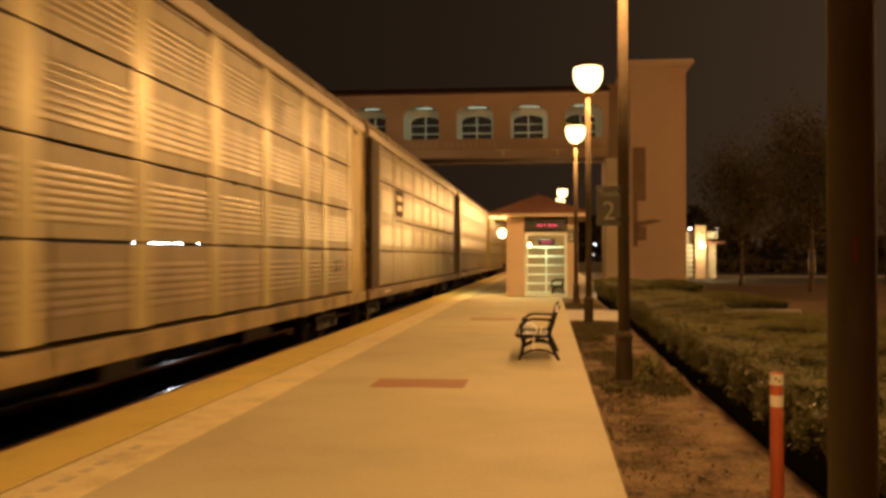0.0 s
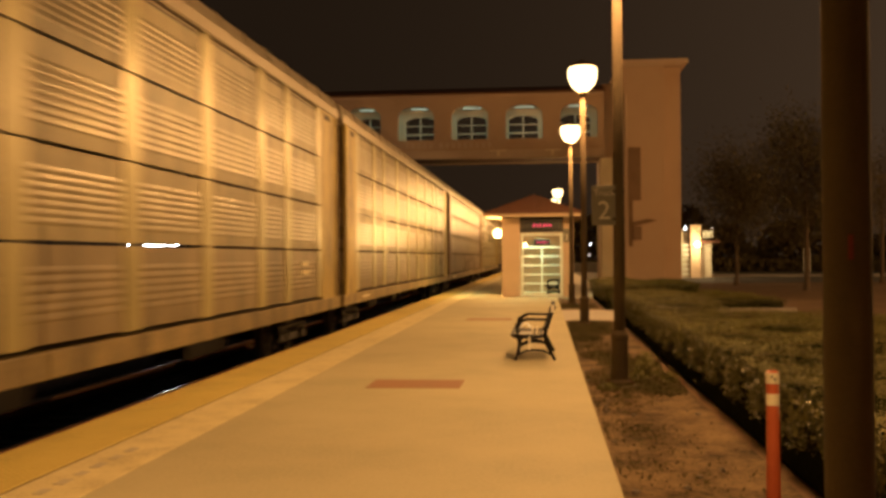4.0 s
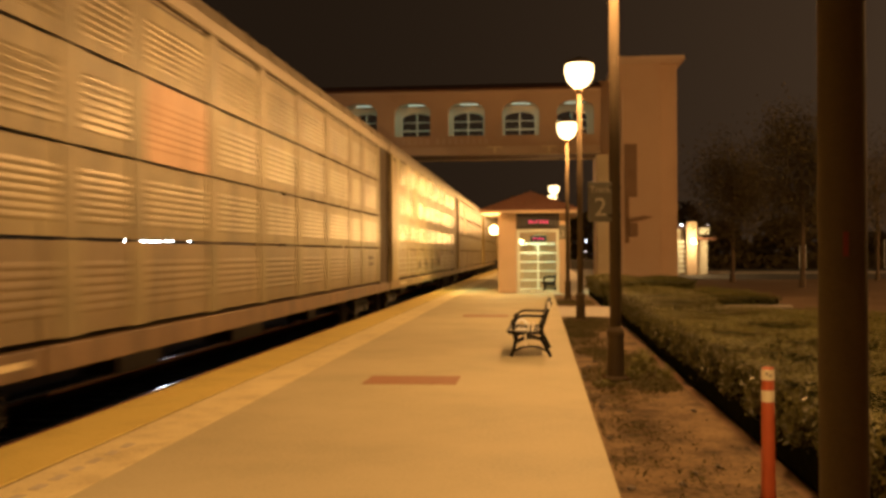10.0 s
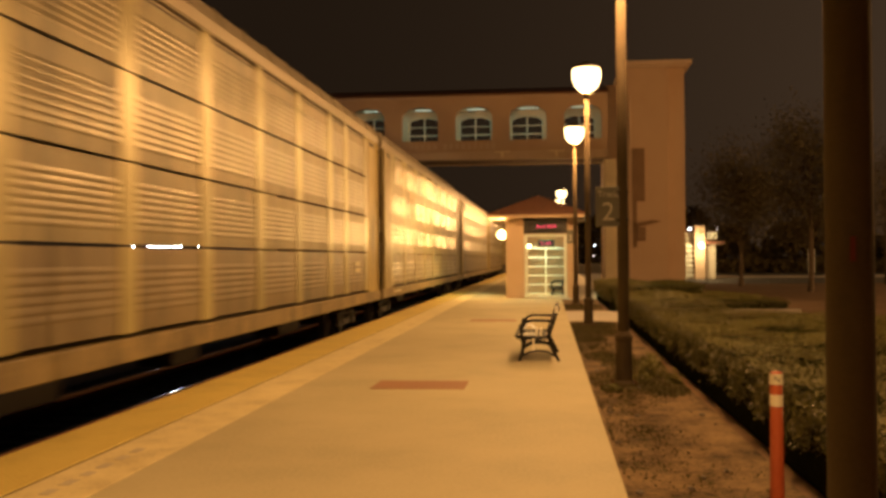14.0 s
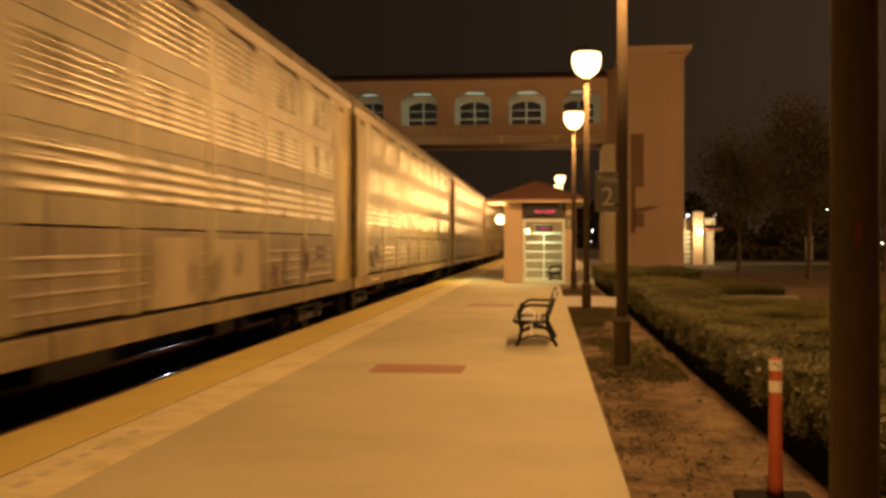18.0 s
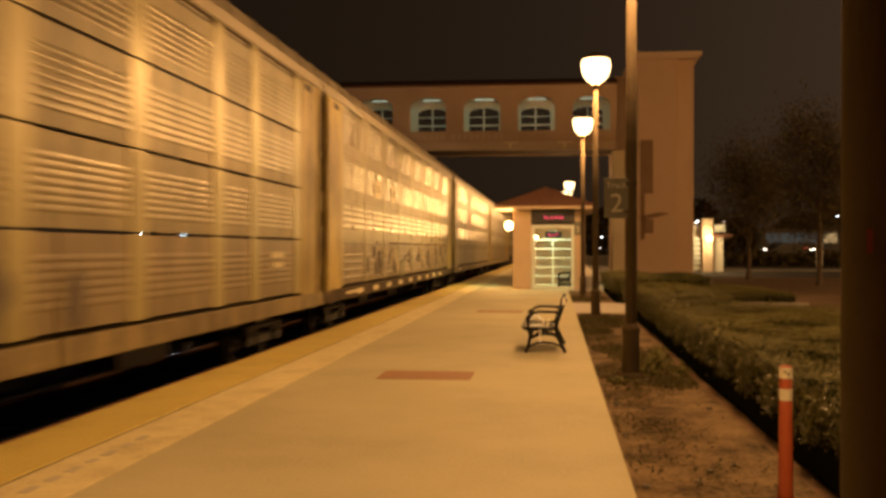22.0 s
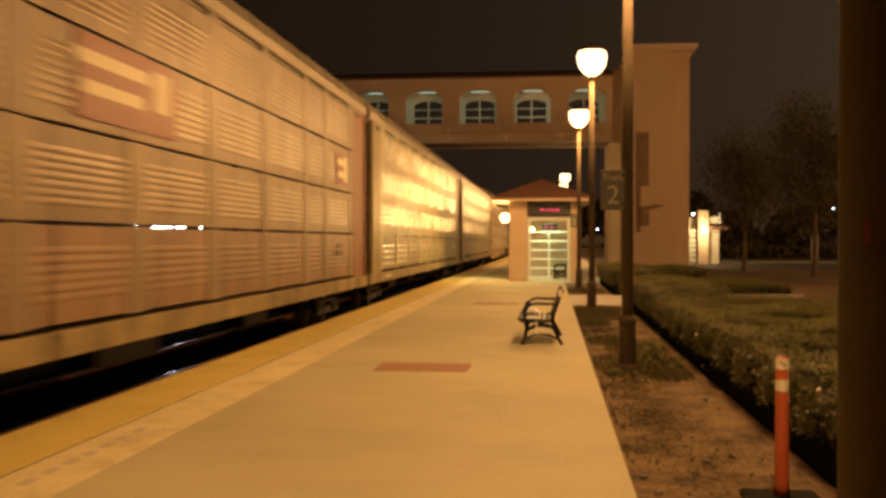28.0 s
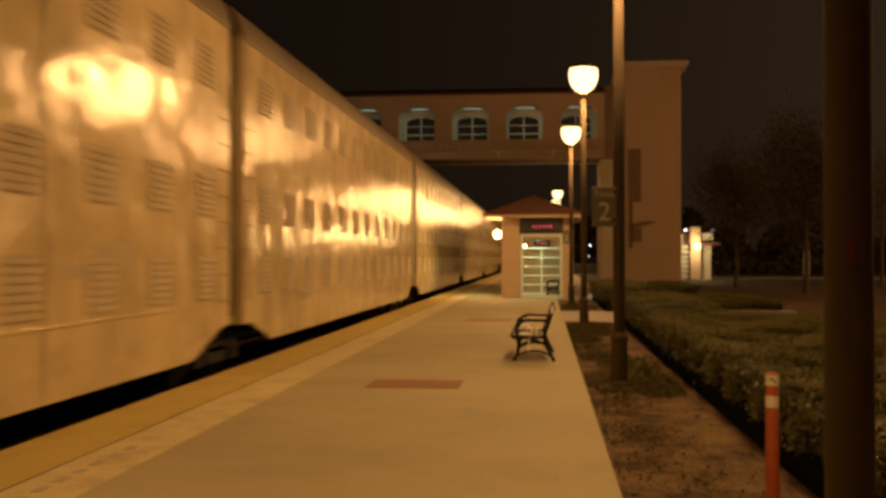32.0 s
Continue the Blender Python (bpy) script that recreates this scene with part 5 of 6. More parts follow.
def truck_parts(t, y):
    tr = place(new("truck"), t, pose(0, y, 0))
    bm = bmesh.new()
    for s in (-1, 1):
        prism(bm, [(s * 1.02, -0.05), (s * 1.14, -0.05), (s * 1.14, 0.2), (s * 1.02, 0.2)], -0.45, 0.45)
        prism(bm, [(s * 1.02, 0.12), (s * 1.14, 0.12), (s * 1.14, 0.27), (s * 1.02, 0.27)], -1.1, 1.1)
        for yy in (-0.87, 0.87):
            box(bm, s * 1.02, s * 1.16, yy - 0.16, yy + 0.16, -0.06, 0.18)
    box(bm, -1.05, 1.05, -0.2, 0.2, 0.05, 0.35)
    place(new("side_frame", mesh_of("side_frame", bm, TRUCK_STEEL)), tr)
    for yy in (-0.87, 0.87):
        bm = bmesh.new()
        tube(bm, [(0, 0, -0.82, 0.42), (0, 0, -0.72, 0.42), (0, 0, -0.70, 0.46), (0, 0, -0.685, 0.46), (0, 0, -0.68, 0.07), (0, 0, 0.68, 0.07), (0, 0, 0.685, 0.46), (0, 0, 0.70, 0.46), (0, 0, 0.72, 0.42), (0, 0, 0.82, 0.42)], 20)
        bmesh.ops.rotate(bm, verts=bm.verts, cent=(0, 0, 0), matrix=Matrix.Rotation(radians(90), 3, "Y"))
        bmesh.ops.translate(bm, verts=bm.verts, vec=(0, yy, RAIL_TOP + 0.42))
        place(new("wheelset", mesh_of("wheelset", bm, TRUCK_STEEL)), tr)


def autorack(old, end_mat, panel_mat, post_mat, label, low_mat=GALV_LOW, sill_mat=SILL_PAINT):
    """Enclosed car-carrier wagon; its middle at the origin, heights above the platform."""
    t = thing("car_carrier_wagon", 0, 0, 0, label, "train wagon", "wagons of the passing train")
    edges = bay_edges(old)
    widths = bay_widths(old)
    meshes = {(r, w): repaint(panel_mesh(r, old, w), panel_mat if r else low_mat) for r in range(4) for w in sorted(set(widths))}
    y0 = edges[0]
    for r in range(4):
        for b, w in enumerate(widths):
            place(new("side_panel", meshes[r, w]), t, pose(W2, edges[b] + w / 2, 0))
    w = POST_W if old else NEW_POST_W
    cuts = [(SEAMS[r] + 0.012, SEAMS[r + 1] - 0.012) for r in range(4)] if old else [(SEAMS[0], SEAMS[-1])]
    for za, zb in cuts:
        bm = bmesh.new()
        prism(bm, [(-0.016, za), (0.0125, za), (0.0135, za + 0.02), (0.0135, zb - 0.02), (0.0125, zb), (-0.016, zb)], -w, w)
        me = mesh_of("side_post", bm, post_mat)
        for y in edges:
            place(new("side_post", me), t, pose(W2, y, 0))
    for s in (-1, 1):
        # straight end panel, then a folding door that curves in to the end
        a, c = sorted((s * (CAR_LEN / 2 - DOOR_D), s * (CAR_LEN / 2 - END_W + w - 0.02)))
        for side, kind in ((1, "end_panel"), (-1, "far_end_panel")):
            bm = bmesh.new()
            xa, xb = sorted((side * (W2 - 0.06), side * (W2 + 0.024)))
            box(bm, xa, xb, a, c, 0.62, 4.99, 0.015)
            part(kind, bm, end_mat, t)
        bm = bmesh.new()
        yp = s * (CAR_LEN / 2 - DOOR_D)
        box(bm, W2 + 0.0, W2 + 0.06, min(yp, yp - s * 0.13), max(yp, yp - s * 0.13), 0.66, 5.0, 0.02)
        part("corner_post", bm, end_mat, t)
        # Raised dark plate: the shade of a slot, put into the colour.
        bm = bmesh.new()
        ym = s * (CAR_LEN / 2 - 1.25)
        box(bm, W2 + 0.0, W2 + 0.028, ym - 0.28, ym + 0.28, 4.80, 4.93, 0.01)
        part("end_opening", bm, INSIDE, t, "dark plate giving the shade of a slot in the end panel")
        for side in (1, -1):
            bm = bmesh.new()
            pts = []
            for k in range(13):
                u = k / 12
                ang = u * math.pi / 2
                fold = 0.025 if k % 3 == 1 else 0.0
                pts.append((side * (W2 - 0.09 - 1.34 * (1 - math.cos(ang)) - fold), s * (CAR_LEN / 2 - DOOR_D + 0.002 + (DOOR_D - 0.04) * math.sin(ang))))
            ring = pts + [(x - side * 0.03, y - s * 0.03) for x, y in pts][::-1]
            lo = [bm.verts.new((x, y, 0.66)) for x, y in ring]
            hi = [bm.verts.new((x, y, 5.05)) for x, y in ring]
            for i in range(len(ring)):
                j = (i + 1) % len(ring)
                bm.faces.new((lo[i], lo[j], hi[j], hi[i]))
            # Leading doors darker than trailing ones: the gap's shade, put into the colour.
            part("end_door", bm, RACK_DARK if s < 0 or end_mat is RACK_DARK else RACK_BROWN, t, "curved folding end door, coloured dark for the gap's shade")
        bm = bmesh.new()
        sweep(bm, [(W2 + 0.012, -0.18, 0), (W2 + 0.04, -0.18, 0), (W2 + 0.04, 0.18, 0), (W2 + 0.012, 0.18, 0)], 0.007, 6)
        rung = mesh_of("ladder_rung", bm, end_mat)
        for k in range(11):
            place(new("ladder_rung", rung), t, pose(0, s * (CAR_LEN / 2 - DOOR_D - 0.38), 0.95 + 0.38 * k))
    # roof: top rail, shoulder and shallow arch with ribs
    bm = bmesh.new()
    arch = [(W2 + 0.01, 5.00), (W2 + 0.03, 5.03), (W2 + 0.03, 5.20), (W2 - 0.08, 5.46), (W2 - 0.45, 5.60), (0.6, 5.68), (0, 5.71)]
    arch = arch + [(-x, z) for x, z in arch[-2::-1]]
    prism(bm, arch + [(-W2 + 0.06, 5.00), (-W2 + 0.06, 4.96), (W2 - 0.06, 4.96), (W2 - 0.06, 5.00)], -CAR_LEN / 2, CAR_LEN / 2)
    roof = part("roof", bm, ROOF_METAL, t)
    bm = bmesh.new()
    for k in range(20):
        yr = -CAR_LEN / 2 + 0.5 + k * (CAR_LEN - 1) / 19
        prism(bm, [(x * 1.008, z + 0.022) for x, z in arch[2:-2]] + [(x, z - 0.01) for x, z in arch[2:-2]][::-1], yr - 0.04, yr + 0.04)
    part("roof_ribs", bm, ROOF_METAL, t)
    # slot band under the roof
    # dark sheet that gives the slots the shade of the inside
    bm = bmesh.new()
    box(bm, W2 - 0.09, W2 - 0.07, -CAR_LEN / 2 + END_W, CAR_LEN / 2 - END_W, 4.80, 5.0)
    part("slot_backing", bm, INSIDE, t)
    bm = bmesh.new()
    w = 0.62 if not old else 0.16
    prism(bm, [(W2 - 0.02, SEAMS[-1] - 0.06), (W2 + 0.016, SEAMS[-1] - 0.06), (W2 + 0.016, 5.0), (W2 - 0.02, 5.0)], -w, w)
    me = mesh_of("top_bracket", bm, post_mat)
    for y in edges:
        place(new("top_bracket", me), t, pose(0, y, 0))
    # sill, decks and the far side
    bm = bmesh.new()
    box(bm, W2 - 0.10, W2 + 0.05, -CAR_LEN / 2, CAR_LEN / 2, 0.46, 0.74, 0.015)
    part("sill", bm, sill_mat, t, "dirty painted side sill")
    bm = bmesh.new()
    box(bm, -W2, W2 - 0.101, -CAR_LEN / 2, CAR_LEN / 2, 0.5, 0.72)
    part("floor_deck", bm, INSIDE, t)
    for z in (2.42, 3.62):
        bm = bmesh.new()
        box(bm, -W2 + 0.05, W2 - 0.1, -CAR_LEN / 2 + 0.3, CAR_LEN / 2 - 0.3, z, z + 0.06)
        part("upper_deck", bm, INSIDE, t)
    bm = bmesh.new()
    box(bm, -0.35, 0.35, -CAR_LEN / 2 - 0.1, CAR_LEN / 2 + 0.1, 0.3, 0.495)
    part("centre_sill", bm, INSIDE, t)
    for z0, z1 in ((0.76, 1.885), (2.06, 3.4), (3.46, 4.96)) if old else ((0.76, 4.96), ):
        bm = bmesh.new()
        box(bm, -W2 - 0.01, -W2 + 0.02, y0, -y0, z0, z1)
        part("far_side_panel", bm, panel_mat, t)
    for s in (-1, 1):
        truck_parts(t, s * (CAR_LEN / 2 - 2.9))
        bm = bmesh.new()
        box(bm, -0.12, 0.12, s * CAR_LEN / 2 + min(0, s * 0.62), s * CAR_LEN / 2 + max(0, s * 0.62), 0.34, 0.56, 0.03)
        part("coupler", bm, TRUCK_STEEL, t)
    for y in (-6.0, -1.0, 5.0):
        bm = bmesh.new()
        box(bm, 0.3, 0.85, y, y + random.uniform(0.8, 2.0), 0.05, 0.46, 0.03)
        part("brake_gear", bm, TRUCK_STEEL, t)
    return t


def plate(t, y, z, w, h, mat, name="marking_plate", label="", proud=0.026):
    bm = bmesh.new()
    box(bm, W2 + proud - 0.01, W2 + proud, y - w / 2, y + w / 2, z - h / 2, z + h / 2)
    return part(name, bm, mat, t, label)


def bars(t, y, z, w, h, rows, mat, proud=0.03):
    """Unreadable lettering as plain bars."""
    for i in range(rows):
        zz = z + h / 2 - h * (i + 0.5) / rows
        plate(t, y + random.uniform(-0.05, 0.05) * w, zz, w * random.uniform(0.65, 1.0), h / rows * 0.55, mat, "lettering_bar", "", proud)


def spray(t, mats, y0, y1, z0, z1, seed, count, wide=(0.2, 0.6), tall=(0.15, 0.34)):
    """Patches of sprayed paint: many rounded blots on the lower panels."""
    rng = random.Random(seed)
    for k in range(count):
        bm = bmesh.new()
        cy, cz = rng.uniform(y0, y1), rng.uniform(z0, z1)
        ry, rz = rng.uniform(*wide), rng.uniform(*tall)
        pts = [(cy + ry * math.cos(a) * rng.uniform(0.6, 1.1), cz + rz * math.sin(a) * rng.uniform(0.6, 1.1)) for a in [i * 0.5236 for i in range(12)]]
        x = W2 + 0.021 + 0.002 * (k % 6)
        f = [bm.verts.new((x, y, z)) for y, z in pts]
        g = [bm.verts.new((x - 0.015, y, z)) for y, z in pts]
        bm.faces.new(f)
        for i in range(12):
            bm.faces.new((f[i], f[(i + 1) % 12], g[(i + 1) % 12], g[i]))
        part("graffiti_patch", bm, mats[k % len(mats)], t)


OLD_Y = autorack(True, RACK_YELLOW, GALV_DARK, POST_GALV, "car-carrier wagon with galvanised panels and yellow ends, open slits between panels", GALV_DIRT)
OLD_D = autorack(True, RACK_DARK, GALV_DARK, GALV_DARK_FLAT, "car-carrier wagon with dull weathered panels and dark brown ends", GALV_DIRT, RACK_BROWN)
OLD_R = autorack(True, RACK_BROWN, GALV_DARK, GALV_BROWN, "car-carrier wagon with weathered panels and red-brown ends", GALV_DIRT)
RED = autorack(True, RACK_RED, GALV_BROWN, GALV_BROWN_FLAT, "rust-stained red-brown car-carrier wagon with pale markings", GALV_RED)
OLD_B = autorack(True, RACK_YELLOW, GALV, POST_GALV, "bright galvanised car-carrier wagon with yellow ends, open slits between panels", GALV_DULL)
NEW_Y = autorack(False, RACK_CREAM, GALV, POST_GALV, "car-carrier wagon with closed ridged galvanised panels and cream ends", GALV_DULL)
NEW_D = autorack(False, RACK_YELLOW, GALV_DULL, POST_DULL, "car-carrier wagon with closed dull ridged panels and yellow ends")
MAKE = {0: OLD_Y, 1: OLD_D, 2: NEW_D, 3: OLD_Y, 4: OLD_Y, 5: OLD_R, 6: OLD_B, 7: OLD_Y, 8: OLD_D, 9: NEW_Y, 10: OLD_Y, 11: OLD_Y, 12: NEW_Y, 13: NEW_D, 14: NEW_D, 15: NEW_Y, 16: NEW_D, 17: OLD_Y, 18: NEW_D, 19: NEW_Y, 20: NEW_D, 21: NEW_D, 22: RED, 23: NEW_Y, 24: NEW_Y}
wagons, used = {}, set()
for k, model in MAKE.items():
    if id(model) in used:
        wagons[k] = copy_thing(model, pose(TRACK_X, 0, 0))
    else:
        used.add(id(model))
        wagons[k] = model

# markings that set the wagons apart: y along the wagon, leading end negative
L2 = CAR_LEN / 2


def logo_block(k, y, z, w, h, back, front, rows=3):
    plate(wagons[k], y, z, w, h, back, "logo_panel", "painted logo panel", 0.027)
    bars(wagons[k], y, z, w * 0.75, h * 0.75, rows, front, 0.0305)


logo_block(1, -7.7, 3.42, 1.65, 0.85, RACK_DARK, LOGO_CREAM, 2)
logo_block(3, -7.4, 3.72, 1.9, 1.75, LOGO_CREAM, SPRAY_DARK, 5)
logo_block(6, -6.6, 3.75, 1.9, 1.75, LOGO_CREAM, RACK_CREAM, 4)
plate(wagons[6], -6.6, 3.95, 0.45, 0.7, SPRAY_DARK, "logo_emblem", "", 0.034)
logo_block(7, -7.2, 3.72, 1.9, 1.75, LOGO_CREAM, SPRAY_DARK, 4)
logo_block(9, -6.6, 3.6, 1.6, 1.2, LOGO_CREAM, LOGO_CREAM, 1)
logo_block(10, -7.2, 3.72, 1.9, 1.75, LOGO_CREAM, LOGO_PINK, 3)
logo_block(12, -6.8, 3.5, 0.9, 1.2, LOGO_CREAM, RACK_CREAM, 2)
logo_block(13, 6.2, 3.3, 0.7, 0.6, LOGO_CREAM, RACK_CREAM, 1)
logo_block(14, -6.6, 3.4, 0.9, 0.7, LOGO_CREAM, RACK_CREAM, 1)
# two pale plates paint the lamps' highlights on wagon 16
for y in (-8.95, -7.1):
    plate(wagons[16], y, 3.47, 0.5, 0.46, POST_GLINT, "marking_plate", "pale plate painted for a lamp highlight", 0.028)
logo_block(17, -7.0, 3.5, 1.6, 0.7, LOGO_CREAM, LOGO_CREAM, 1)
# pale squares painted where lamps reflect on wagon 18
for y in (-6.8, -4.2):
    logo_block(18, y, 3.3, 0.8, 0.5, LOGO_CREAM, RACK_CREAM, 1)
for k, y, low, mat in ((8, -5.5, 2.8, LOGO_PINK), (15, -5.7, 0.0, GALV_DULL), (15, -2.9, 0.0, GALV_DULL)):
    # one side panel repainted
    for ob in wagons[k].children:
        if ob.name.startswith("side_panel") and abs(ob.matrix_basis.translation.y - y) < 0.6 and low < ob.data.vertices[0].co.z < low + 1.0:
            ob.data = repaint(ob.data, mat)
for ob in wagons[19].children:
    # faded red paint over two side panels
    if ob.name.startswith("side_panel") and abs(ob.matrix_basis.translation.y + 4.3) < 1.3 and ob.data.vertices[0].co.z > 2.8:
        ob.data = repaint(ob.data, LOGO_PINK)
logo_block(20, -6.6, 3.4, 1.1, 1.1, LOGO_CREAM, RACK_CREAM, 1)
plate(wagons[22], -1.55, 3.42, 2.8, 0.92, LOGO_RED, "logo_panel", "red painted logo panel", 0.027)
for dz, w in ((0.2, 1.9), (-0.12, 1.6)):
    plate(wagons[22], -2.0, 3.42 + dz, w, 0.15, LOGO_CREAM, "logo_stripe", "cream stripe", 0.0305)
plate(wagons[22], -0.65, 3.5, 0.5, 0.5, LOGO_CREAM, "logo_emblem", "", 0.0305)
logo_block(22, 10.3, 3.36, 1.3, 0.75, LOGO_RED, LOGO_CREAM, 2)
plate(wagons[22], 10.7, 3.36, 0.35, 0.6, LOGO_CREAM, "logo_emblem", "", 0.034)
# wagon 23: pale square painted as a lamp highlight
logo_block(23, -6.6, 3.4, 0.6, 0.45, POST_GLINT, POST_GLINT, 1)
for k in (2, 9, 13, 15, 19, 20, 21, 23, 24):
    # small pale plates on the first posts, painting lamp highlights
    for b in (3, ) if k % 2 else (2, ):
        plate(wagons[k], -L2 + END_W + MID / 8 * b, 3.42, 0.42, 0.44, POST_GLINT, "post_plate", "small pale plate painted for a lamp highlight on a post", 0.022)
for k in wagons:
    bars(wagons[k], L2 - 3.4, 1.45, 0.9, 0.35, 2, LOGO_CREAM if k % 2 else SPRAY_DARK, 0.026)
    bars(wagons[k], -L2 + 3.0, 0.61, 1.6, 0.12, 1, LOGO_CREAM, 0.056)
spray(wagons[9], [SPRAY_DARK, SPRAY_PALE], -8, 4, 0.95, 1.7, 9, 16)
spray(wagons[5], [RACK_BROWN, GALV_LOW_FLAT], -3, 8, 0.95, 1.7, 5, 12)
spray(wagons[18], [SPRAY_PALE, SPRAY_GREEN, SPRAY_PALE], -8, 11, 1.0, 1.6, 18, 16)
spray(wagons[18], [SPRAY_DARK], -9, 11, 1.05, 1.6, 19, 34, (0.07, 0.22), (0.1, 0.3))
for ob in wagons[18].children:
    if ob.name.startswith("sill"):
        ob.data = repaint(ob.data, RACK_DARK)
for q in range(9):
    plate(wagons[18], -9.5 + 2.2 * q, 0.60, 0.7, 0.13, LOGO_CREAM, "marking_plate", "pale plate on the sill", 0.058)
spray(wagons[2], [SPRAY_PALE, SPRAY_GREEN], 3, 10, 0.95, 1.6, 2, 26, (0.12, 0.4), (0.08, 0.22))
spray(wagons[17], [SPRAY_DARK], -9, 9, 0.9, 1.6, 17, 8)
spray(wagons[15], [SPRAY_DARK], -11.0, -9.0, 0.95, 1.5, 16, 7, (0.2, 0.5), (0.12, 0.3))
for y, w, h in ((1.4, 1.9, 0.92), (4.05, 2.5, 0.88)):
    plate(wagons[14], y, 1.26, w, h, SPRAY_PALE, "graffiti_patch", "block of pale sprayed paint", 0.018)
spray(wagons[14], [GALV_LOW_FLAT, RACK_BROWN], -0.4, 9.0, 1.0, 1.5, 14, 8, (0.1, 0.3), (0.25, 0.4))

# ---- smooth articulated wagons at the end ----
UNIT = 22.2
UL = UNIT - 0.7


def smooth_unit(joint):
    """One half of an articulated pair; joint: the end (+1 or -1) with the bellows."""
    t = thing("smooth_wagon", 0, 0, 0, "tall glossy white enclosed wagon with rows of louvred vents", "train wagon", "smooth wagons at the train's end")
    h = UL / 2
    # side with raised skirt over the trucks
    bm = bmesh.new()
    side = [(-h, 0.55), (-h, 5.35), (h, 5.35), (h, 0.62), (h - 0.5, 0.55), (h - 1.7, 0.18), (-h + 1.7, 0.18), (-h + 0.5, 0.55)]
    for s in (-1, 1):
        a = [bm.verts.new((s * W2, y, z)) for y, z in side]
        b = [bm.verts.new((s * (W2 - 0.08), y, z)) for y, z in side]
        bm.faces.new(a)
        bm.faces.new(b)
        for i in range(len(side)):
            j = (i + 1) % len(side)
            bm.faces.new((a[i], a[j], b[j], b[i]))
    part("sides", bm, SMOOTH_WHITE, t, "glossy white sheet side")
    bm = bmesh.new()
    arc = [(W2 + 0.015, 5.30)] + [(W2 * math.cos(a) ** 0.5 if math.cos(a) > 0 else 0, 5.35 + 0.70 * math.sin(a)) for a in [i * math.pi / 16 for i in range(1, 8)]]
    arc = arc + [(0, 6.06)] + [(-x, z) for x, z in arc[::-1]]
    prism(bm, arc, -h, h)
    part("roof", bm, SMOOTH_ROOF, t, "rounded grey roof", smooth=False)
    bm = bmesh.new()
    box(bm, W2 - 0.02, W2 + 0.022, -h, h, 5.26, 5.34, 0.008)
    part("gutter_rail", bm, SMOOTH_ROOF, t)
    bm = bmesh.new()
    box(bm, W2 - 0.02, W2 + 0.018, -h + 2.6, h - 2.6, 0.93, 0.97, 0.006)
    part("rub_rail", bm, SMOOTH_WHITE, t)
    for s in (-1, 1):
        bm = bmesh.new()
        yy = s * (h - 0.03)
        box(bm, -W2 + 0.081, W2 - 0.081, yy - 0.03, yy + 0.03, 0.55, 5.3)
        part("end_wall", bm, SMOOTH_WHITE, t)
        bm = bmesh.new()
        a, c = sorted((s * h, s * (h + 0.35)))
        if s == joint:
            box(bm, -W2 + 0.12, W2 - 0.16, a, c, 0.7, 5.5, 0.02)
            part("bellows", bm, RUBBER, t, "black flexible bellows between units")
        else:
            prism(bm, [(x * 1.015, z + 0.02) for x, z in arc] + [(-W2 * 0.8, 5.30), (W2 * 0.8, 5.30)], a - s * 0.3, c - s * 0.15)
            part("end_hood", bm, RACK_CREAM, t, "cream rounded roof hood over the end")
            bm = bmesh.new()
            box(bm, W2 - 0.05, W2 + 0.03, min(a, c) - s * 0.30, max(a, c) - s * 0.12, 0.6, 5.28, 0.02)
            part("corner_post", bm, RACK_CREAM, t)
        bm = bmesh.new()
        sweep(bm, [(W2 - 0.01, -0.18, 0), (W2 + 0.05, -0.18, 0), (W2 + 0.05, 0.18, 0), (W2 - 0.01, 0.18, 0)], 0.010, 6)
        rung = mesh_of("ladder_rung", bm, SMOOTH_WHITE)
        for i in range(8):
            place(new("ladder_rung", rung), t, pose(0, s * (h - 0.25), 1.0 + 0.4 * i))
    # louvred vents
    bm = bmesh.new()
    box(bm, -0.004, 0.008, -0.34, 0.34, -0.33, 0.33)
    for i in range(7):
        z = -0.27 + 0.09 * i
        prism(bm, [(0.008, z - 0.03), (0.028, z - 0.03), (0.008, z + 0.025)], -0.31, 0.31)
    vent = mesh_of("vent", bm, VENT_DARK)
    for z in (1.35, 2.58, 4.5):
        for i in range(12):
            place(new("vent", vent), t, pose(W2, -h + 1.3 + i * 1.735, z))
    bm = bmesh.new()
    box(bm, -W2 + 0.081, W2 - 0.081, -h + 3.1, h - 3.1, 0.2, 0.5)
    part("well_floor", bm, INSIDE, t)
    truck_parts(t, -h - 0.2 if joint < 0 else -h + 1.9)
    if joint < 0:
        truck_parts(t, h - 1.9)
    return t


lead, tail = smooth_unit(1), smooth_unit(-1)
units = [lead, tail] + [copy_thing(tail if i % 2 else lead, pose(TRACK_X, 0, 0)) for i in range(12)]
for i, u in enumerate(units):
    if i % 2 == 0:
        for yy, mat in ((-0.5, LOGO_RED), (-0.1, SPRAY_DARK)):
            plate(u, 2.0 + yy * 1.2, 3.55 + yy * 0.5, 1.5, 0.16, mat, "logo_stripe", "slanted dark logo stripe", 0.006)
    spray_rng = random.Random(i)
    if i in (0, 1):
        for q in range(5):
            plate(u, spray_rng.uniform(-8, 8), spray_rng.uniform(0.9, 1.7), spray_rng.uniform(0.4, 1.1), spray_rng.uniform(0.1, 0.3), VENT_DARK, "stain_patch", "", 0.004)


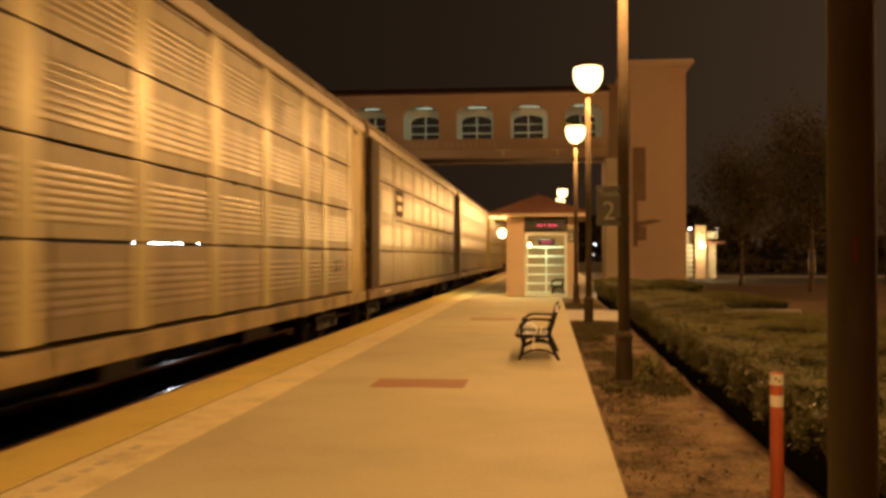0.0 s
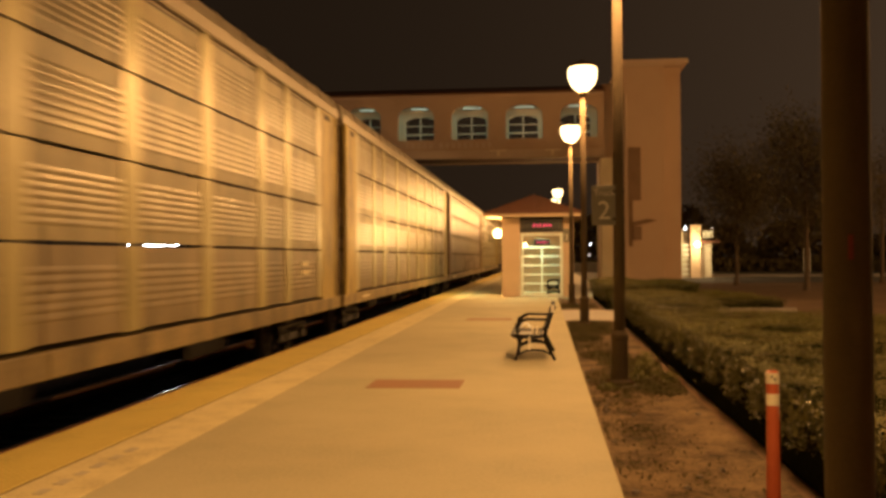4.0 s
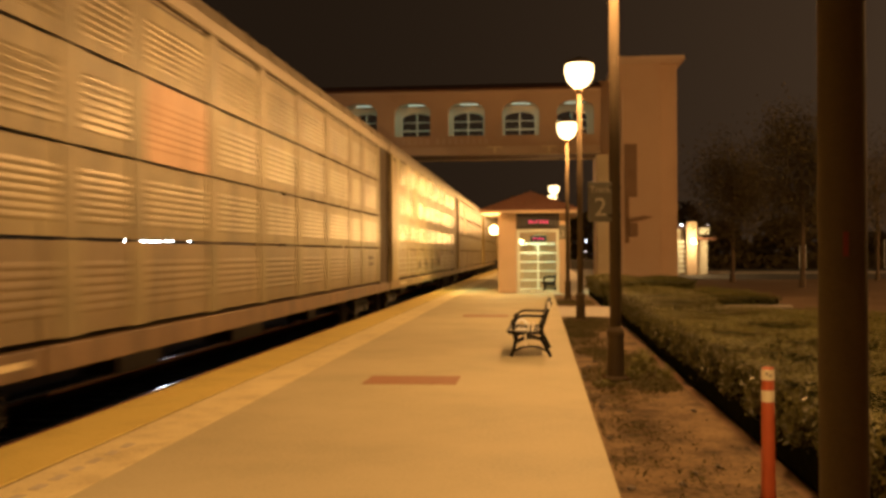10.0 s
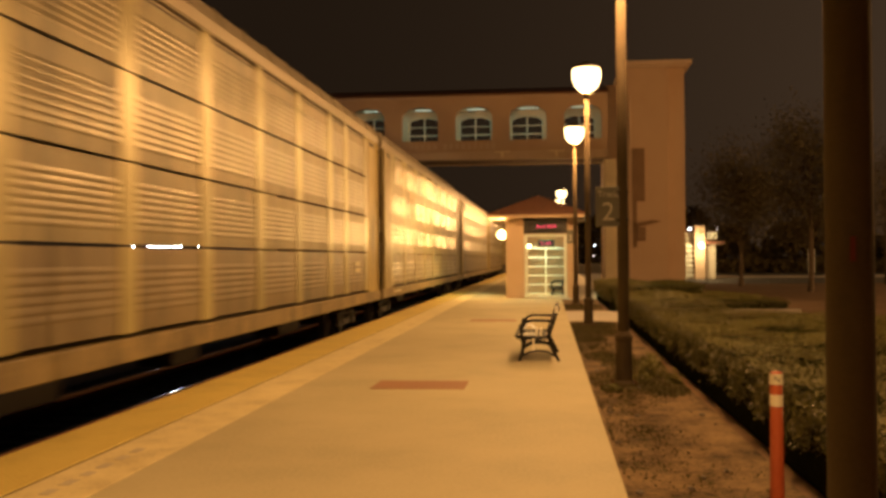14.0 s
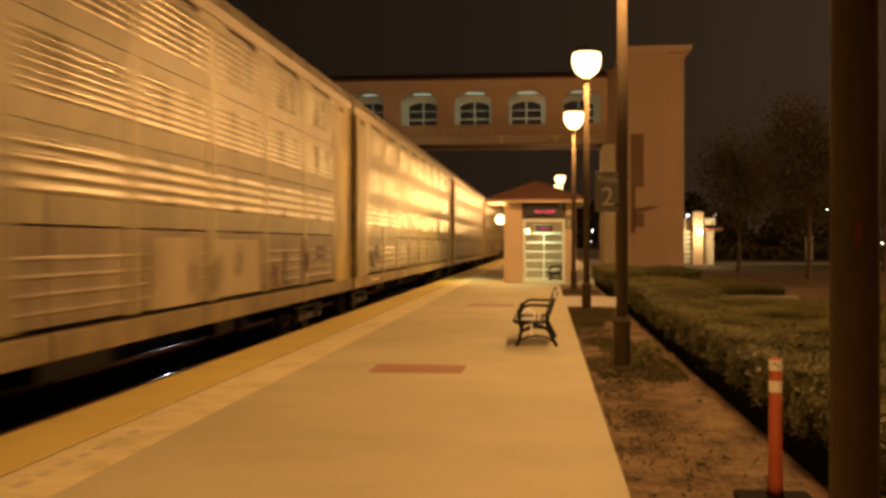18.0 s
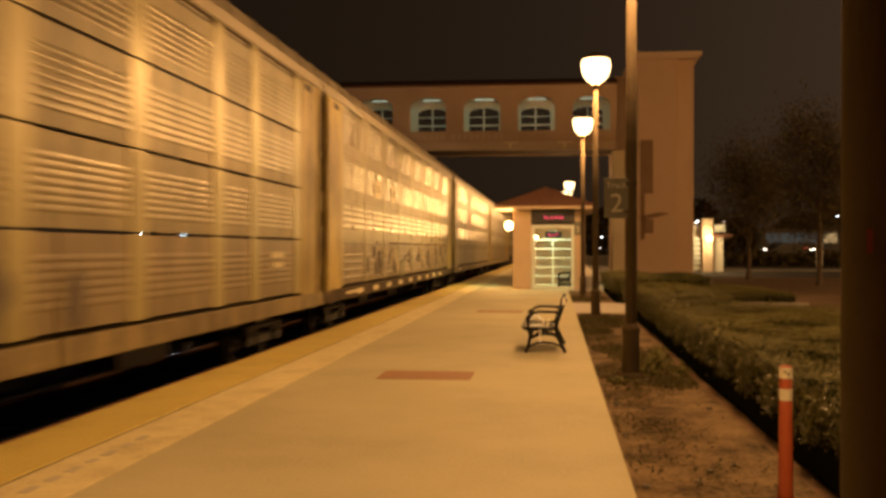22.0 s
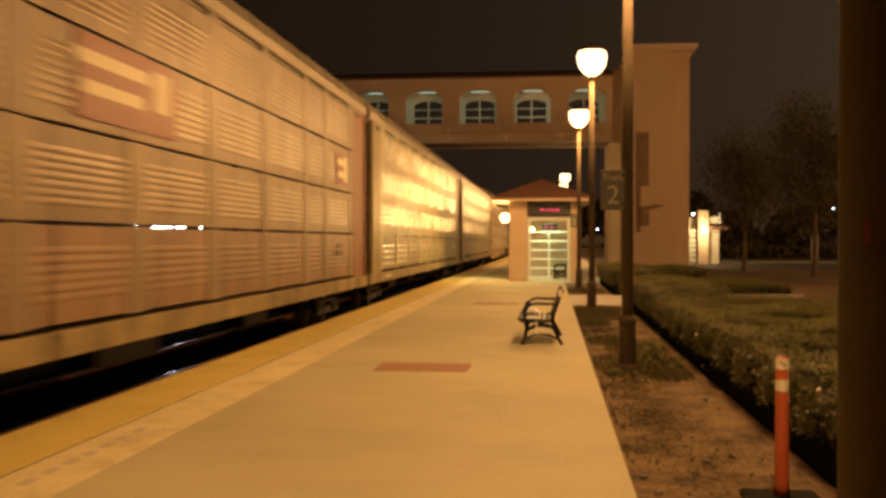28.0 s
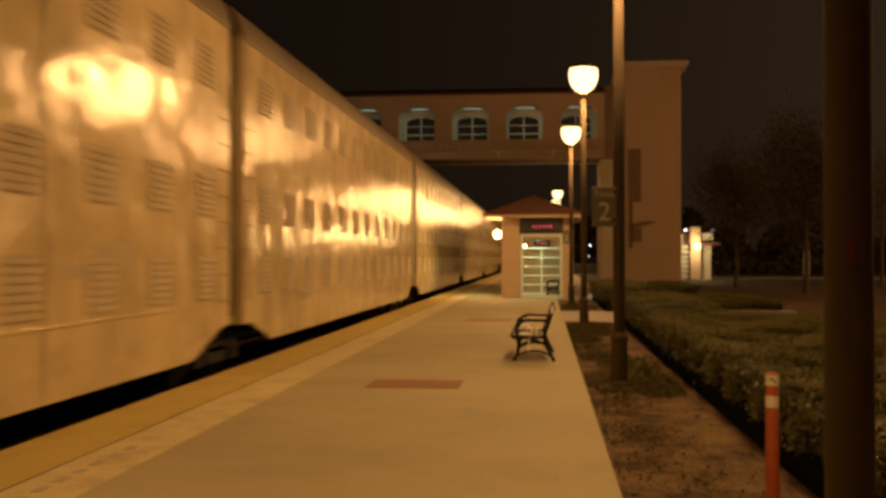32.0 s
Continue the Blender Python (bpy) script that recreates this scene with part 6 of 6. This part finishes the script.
def motions():
    times = [float(i) for i in range(33)]
    for k, w in wagons.items():
        mid = (COUPLINGS[k] + COUPLINGS[k + 1]) / 2
        walk(w, [(t, pose(TRACK_X, mid - travelled(t), 0)) for t in times])
    # headlights of the far traffic: x of the front at two times
    for v, t0, x0, t1, x1, y in ((bus, 20.0, 29.9, 23.5, 20.4, 116.0), (car_near, 22.0, 24.5, 24.0, 20.0, 112.5), (car_last, 24.0, 25.2, 25.0, 23.0, 112.5)):
        speed = (x1 - x0) / (t1 - t0)
        walk(v, [(t, pose(x0 + speed * (t - t0) - 4.6 * max(0.0, t - 25.0), y, 0.9)) for t in (0.0, 12.0, 24.0, 25.0, 26.0, 29.0, 32.0)])
    for i, u in enumerate(units):
        mid = COUPLINGS[25] + 0.2 + UNIT * (i + 0.5)
        walk(u, [(t, pose(TRACK_X, mid - travelled(t), 0)) for t in times])


motions()
